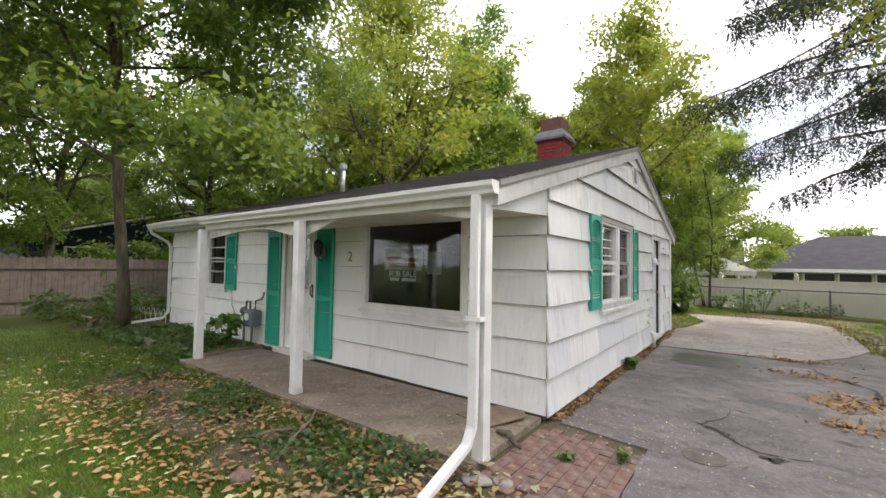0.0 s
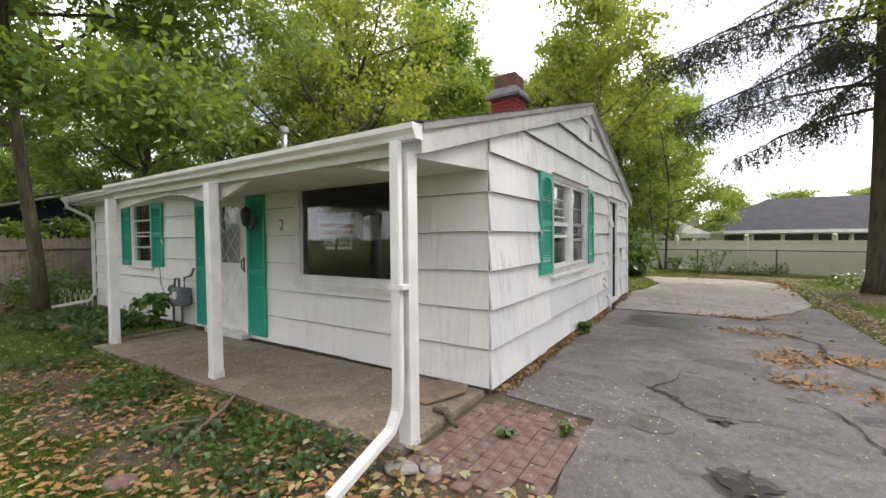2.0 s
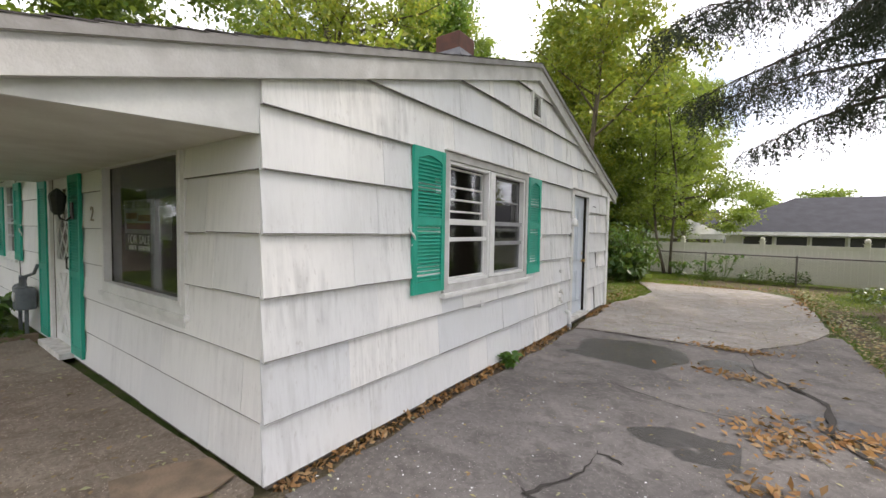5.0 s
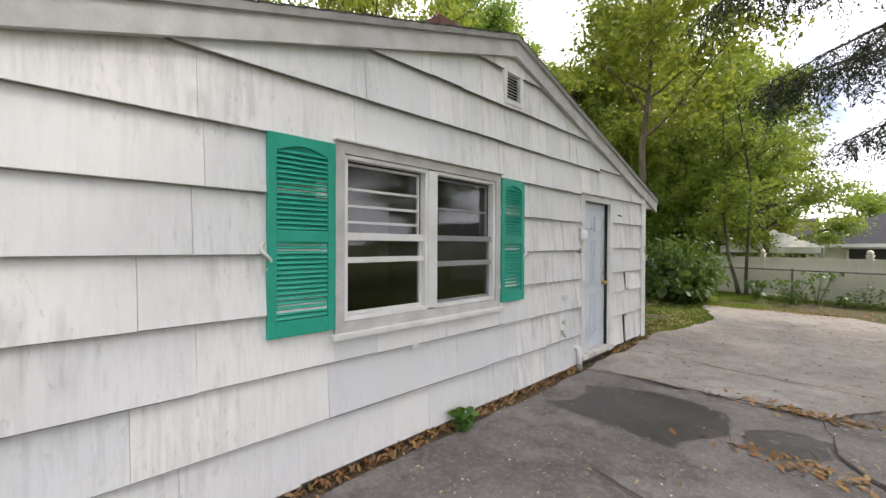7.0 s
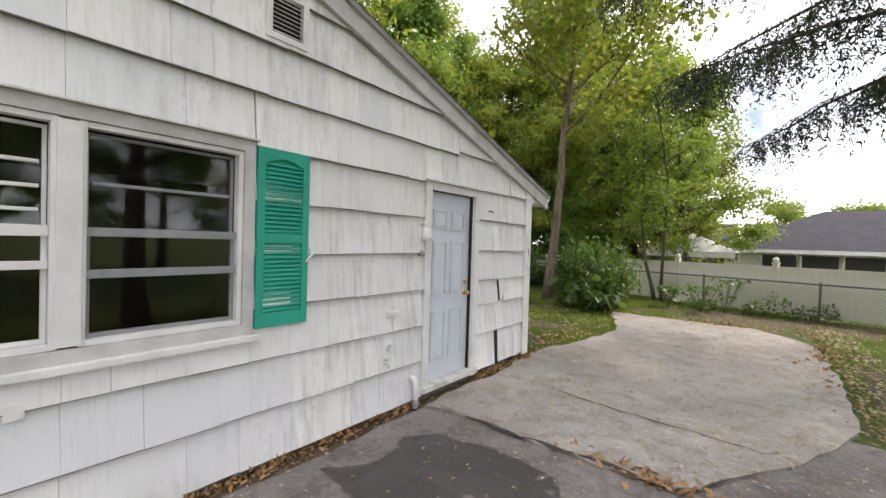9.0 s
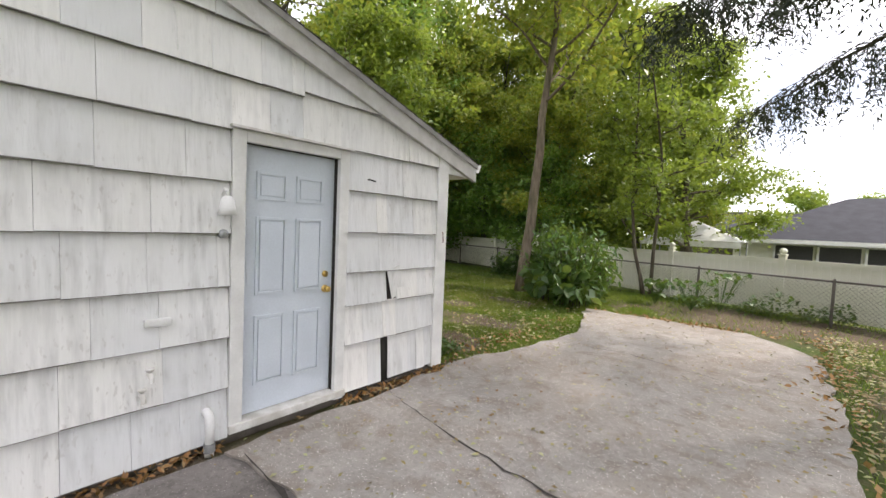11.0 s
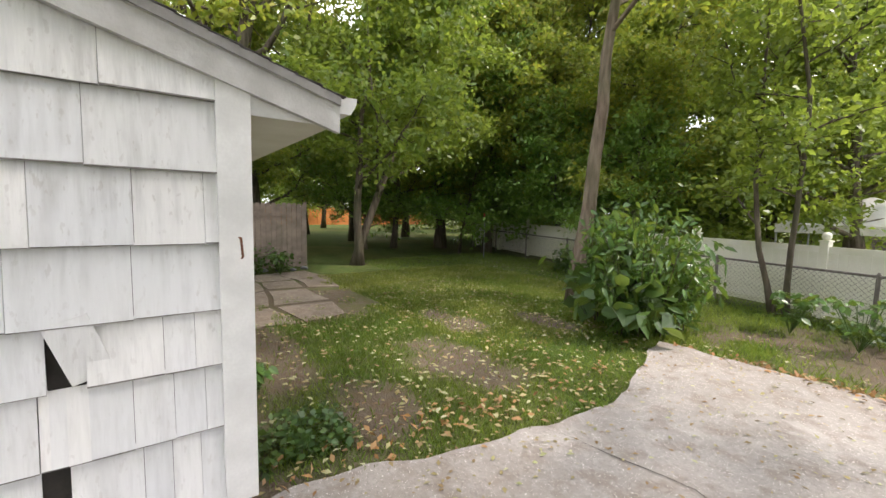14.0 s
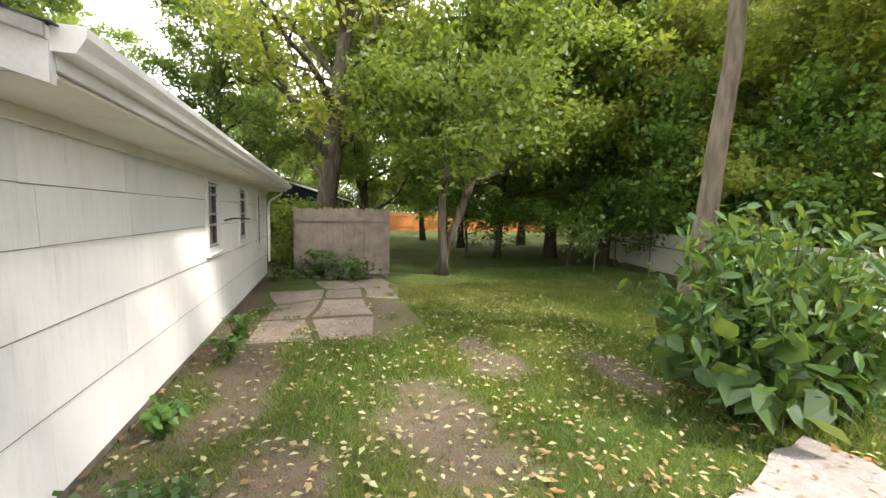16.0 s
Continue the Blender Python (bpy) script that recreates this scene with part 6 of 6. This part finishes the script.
for k in range(9):
    x = -6.35 + 0.062 * k
    extrude(bm, [(x, fy(-5.9) + 0.09 + 0.012 * (k % 2), 1.05), (x + 0.062, fy(-5.9) + 0.09 + 0.012 * ((k + 1) % 2), 1.05), (x + 0.062, fy(-5.9) + 0.09 + 0.012 * ((k + 1) % 2), 1.95), (x, fy(-5.9) + 0.09 + 0.012 * (k % 2), 1.95)], (0, 0.002, 0))
part("cloth", bm, PAPER, cu_)

# fittings on the gable wall
tb = thing("outlet_box", "white painted outlet box on the gable wall", "outlet box")
part("cover", boxes((XE + 0.02, XE + 0.06, 8.94, 9.09, 0.94, 0.99), bevel=0.014), TRIM, tb)
for y, z in ((8.97, 0.64), (8.93, 0.52)):
    tp = thing("hose_tap", "white painted hose tap on the gable wall", "tap")
    part("body", tube(bmesh.new(), [(XE + 0.02, y, z), (XE + 0.07, y, z), (XE + 0.085, y, z - 0.015), (XE + 0.09, y, z - 0.04)], [0.016, 0.016, 0.014, 0.013], 10), TRIM_OLD, tp)
    part("handle", tube(bmesh.new(), [(XE + 0.055, y, z + 0.015), (XE + 0.055, y, z + 0.035), (XE + 0.055, y, z + 0.042)], [0.008, 0.026, 0.024], 10), TRIM_OLD, tp)
dp = thing("drain_pipe", "white plastic pipe bent down beside the side door", "pipe")
part("pipe", tube(bmesh.new(), [(XE + 0.01, 9.31, 0.285), (XE + 0.06, 9.31, 0.285), (XE + 0.085, 9.31, 0.265), (XE + 0.09, 9.31, 0.22), (XE + 0.09, 9.31, 0.0)], 0.03, 12), GUTTER, dp, smooth=True)
part("collar", tube(bmesh.new(), [(XE + 0.09, 9.31, 0.03), (XE + 0.09, 9.31, 0.09)], 0.037, 12), GALV, dp)
wl_ = thing("door_lamp", "small white bell-shaped lamp beside the side door", "wall lamp")
part("arm", tube(bmesh.new(), [(XE + 0.02, 9.40, 1.80), (XE + 0.06, 9.40, 1.84), (XE + 0.10, 9.40, 1.82), (XE + 0.10, 9.40, 1.78)], 0.011, 8), TRIM, wl_)
part("shade", tube(bmesh.new(), [(XE + 0.10, 9.40, 1.79), (XE + 0.10, 9.40, 1.77), (XE + 0.10, 9.40, 1.71), (XE + 0.10, 9.40, 1.66)], [0.02, 0.04, 0.05, 0.062], 14), GUTTER, wl_, smooth=True)
bb = thing("doorbell_box", "grey round bell push below the lamp", "doorbell")
part("button", tube(bmesh.new(), [(XE + 0.02, 9.40, 1.53), (XE + 0.05, 9.40, 1.53), (XE + 0.06, 9.40, 1.53)], [0.035, 0.032, 0.015], 12), GALV, bb)
ls = thing("loose_shingle", "loose white shingle hanging askew from the wall", "shingle")
bm = boxes((0, 0.008, 0, 0.17, -0.31, 0.0))
bm.transform(pose(XE + 0.035, 10.95, 1.195, 0, 4, 0) @ pose(0, 0, 0, 18, 0, 0))
part("board", bm, SIDING_E, ls)
nl = thing("wall_bracket", "bent black bracket stub in the siding", "bracket")
part("stub", tube(bmesh.new(), [(XE + 0.01, 10.68, 2.05), (XE + 0.05, 10.68, 2.05), (XE + 0.055, 10.75, 2.04)], 0.008, 6), BLACK, nl)
cw = thing("wire", "thin painted wire curving over the gable", "cable")
part("strand", tube(bmesh.new(), [(XE + 0.035, 8.98, 3.10), (XE + 0.038, 9.06, 3.02), (XE + 0.038, 9.10, 2.88), (XE + 0.036, 9.11, 2.68)], 0.005, 5), TRIM, cw)
lp = thing("lap_patch", "small square shingle patch under the window sill", "patch")
part("chip", boxes((XE + 0.034, XE + 0.044, 6.50, 6.57, 0.76, 0.83)), SIDING_E, lp)
hk = thing("rusty_hook", "rusty hook on the corner board", "hook")
RUST = simple("rust", (0.16, 0.06, 0.03), (0.10, 0.045, 0.025), 20, 0.9)
part("hook", tube(bmesh.new(), [(XE + 0.034, 11.74, 1.60), (XE + 0.05, 11.77, 1.58), (XE + 0.05, 11.78, 1.48), (XE + 0.036, 11.75, 1.43)], 0.008, 6), RUST, hk)

# rear wall fittings
br = thing("awning_arm", "thin dark metal arm standing out of the rear wall", "bracket")
ry = YB + SKEW * (XE + 6.9)
part("arm", tube(bmesh.new(), [(-6.75, ry, 1.58), (-6.75, ry + 0.16, 1.62), (-6.75, ry + 0.38, 1.61)], 0.012, 6), BLACK, br)
rd = thing("downspout", "white downspout elbow at the far rear eave", "downspout")
ry = YB + SKEW * (XE + 11.1)
part("pipe", spout([(-11.45, ry + 0.42, 2.30), (-11.45, ry + 0.40, 2.18), (-11.5, ry + 0.14, 2.02), (-11.53, ry + 0.08, 1.9), (-11.53, ry + 0.08, 0.4)]), GUTTER, rd)

# porch floor and front garden
fb = thing("torn_board", "warped brown board lying at the porch edge", "board")
bm = bmesh.new()
extrude(bm, [(-2.42, 3.52, 0.055), (-1.98, 3.42, 0.060), (-1.80, 3.80, 0.085), (-1.88, 3.98, 0.070), (-2.20, 4.0, 0.058), (-2.34, 3.8, 0.056)], (0, 0, 0.012))
part("sheet", bm, TIMBER, fb)
st = thing("root", "dark dead root lying over the slab's edge", "root")
part("stem", tube(bmesh.new(), [(-1.86, 3.36, 0.075), (-1.74, 3.36, 0.085), (-1.66, 3.30, 0.05), (-1.58, 3.27, 0.025)], [0.018, 0.03, 0.024, 0.012], 7), BARK, st)


def timber(x0, y0, x1, y1, label, h=0.11):
    t = thing("edging_timber", label, "timber", "bed edging")
    L = math.hypot(x1 - x0, y1 - y0)
    bm = boxes((0, L, -0.05, 0.05, 0, h), bevel=0.012)
    bm.transform(pose(x0, y0, -0.01, 0, 0, math.degrees(math.atan2(y1 - y0, x1 - x0))))
    part("beam", bm, TIMBER, t)


timber(-9.66, 2.97, -8.74, 2.97, "weathered bed edging timber in the ivy")
timber(-8.60, 3.04, -7.50, 3.06, "weathered bed edging timber near the porch post")
timber(-7.05, 2.98, -7.08, 4.10, "dark timber along the porch slab's end")
timber(-14.9, 3.1, -13.2, 3.15, "low timber edge of the bed round the tree")
timber(-13.1, 3.2, -12.4, 2.9, "short timber at the tree's raised bed")
wf = thing("wire_border", "low white wire scroll border fence in the bed", "border fence")
for k in range(9):
    x = -13.2 + 0.24 * k
    pts = [(x + 0.16 * math.cos(a), 4.0 + 0.03 * k, 0.02 + 0.34 * math.sin(a)) for a in np.linspace(0, math.pi, 9)]
    part("hoop", tube(bmesh.new(), pts, 0.006, 5), TRIM_OLD, wf)
sk = thing("fallen_branch", "dead forked branch lying on the front lawn", "branch")
part("stem", tube(bmesh.new(), [(-3.63, 2.72, 0.05), (-3.4, 2.5, 0.06), (-3.22, 2.2, 0.045), (-2.98, 1.88, 0.03)], [0.012, 0.016, 0.014, 0.008], 6), TIMBER, sk)
part("twig", tube(bmesh.new(), [(-3.3, 2.33, 0.05), (-3.42, 2.1, 0.08), (-3.46, 1.95, 0.05)], [0.009, 0.007, 0.004], 5), TIMBER, sk)
vc = thing("valve_cover", "worn round cover set into the asphalt", "cover")
bm = tube(bmesh.new(), [(-0.33, 4.12, -0.02), (-0.33, 4.12, 0.018), (-0.33, 4.12, 0.020)], [0.17, 0.17, 0.155], 24)
part("plate", bm, FOUNDATION, vc)


def stone(x, y, r, h, material, label, seed):
    rng = random.Random(seed)
    t = thing("stone", label, "stone", "loose stones")
    bm = bmesh.new()
    bmesh.ops.create_icosphere(bm, subdivisions=2, radius=1)
    for v in bm.verts:
        k = 1 + 0.25 * noise.noise(v.co * 1.7 + Vector((seed, 0, 0)))
        v.co = Vector((v.co.x * r * k, v.co.y * r * 0.75 * k, v.co.z * h * k))
    bm.transform(pose(x, y, h * 0.35, 0, 0, rng.uniform(0, 180)))
    part("rock", bm, material, t, smooth=True)


stone(-1.62, 2.62, 0.12, 0.025, CONCRETE, "flat stone splashed with white paint", 1)
stone(-1.45, 2.72, 0.09, 0.022, CONCRETE, "paint-flecked stone by the porch post", 2)
stone(-2.95, 1.6, 0.11, 0.04, BRICK, "half-buried reddish brick fragment in the lawn", 3)
stone(-3.4, 2.1, 0.10, 0.035, BRICK, "half-buried brick fragment under leaves", 4)
for k in range(7):
    stone(-10.95 + 0.09 * (k % 3), 12.9 + 0.36 * k, 0.11, 0.055, LEAD, "grey edging stone by the patio", 10 + k)


def weed(x, y, n, h, size, seed, label):
    rng = np.random.default_rng(seed)
    t = thing("weed", label, "weed", "weeds")
    bm = bmesh.new()
    cs = []
    for k in range(n):
        a, r = rng.uniform(0, 6.28), rng.uniform(0.3, 1) * h * 0.6
        pts = [(r * f * math.cos(a), r * f * math.sin(a), h * rng.uniform(0.8, 1) * f) for f in (0, 0.5, 1)]
        tube(bm, pts, 0.004, 4, False)
        cs += [np.array(pts[2]) + rng.normal(size=3) * 0.02 for _ in range(3)] + [np.array(pts[1]) + rng.normal(size=3) * 0.02]
    tagged(part("stem", bm, IVY, t), kind="stuff")
    ob = new("foliage", quads_mesh("foliage", folded(rng, np.array(cs), size, 0.3, 0.6, 0.2, 0.7), BUSH_LEAF))
    ob.parent = t
    t.location = (x, y, 0)


for k, (x, y, n, h, size, lab) in enumerate([
        (-1.52, 6.95, 12, 0.16, 0.09, "small green weed growing from the wall's foot"), (-7.65, 3.75, 18, 0.55, 0.16, "pale leafy weed beside the gas meter"), (-1.2, 3.35, 8, 0.06, 0.05, "grass tuft between the bricks"),
        (-0.85, 3.6, 8, 0.07, 0.05, "grass tuft at the brick edge"), (-3.2, 12.15, 14, 0.22, 0.10, "green weed at the rear wall"), (-5.5, 12.3, 18, 0.35, 0.10, "leafy weed by the patio"), (-4.8, 12.3, 12, 0.3, 0.09, "leafy weed at the rear wall's foot"),
        (-10.2, 14.2, 26, 0.5, 0.12, "bushy weed before the board fence"), (-10.9, 13.4, 26, 0.7, 0.13, "vine weed on the board fence"), (-0.2, 18.9, 20, 0.7, 0.1, "tall weed by the chain-link fence"), (0.3, 19.3, 20, 0.9, 0.1, "tall weed in the chain-link fence"), (-1.0, 19.2, 24, 0.6, 0.12, "weed at the sapling's foot")]):
    weed(x, y, n, h, size, 60 + k, lab)
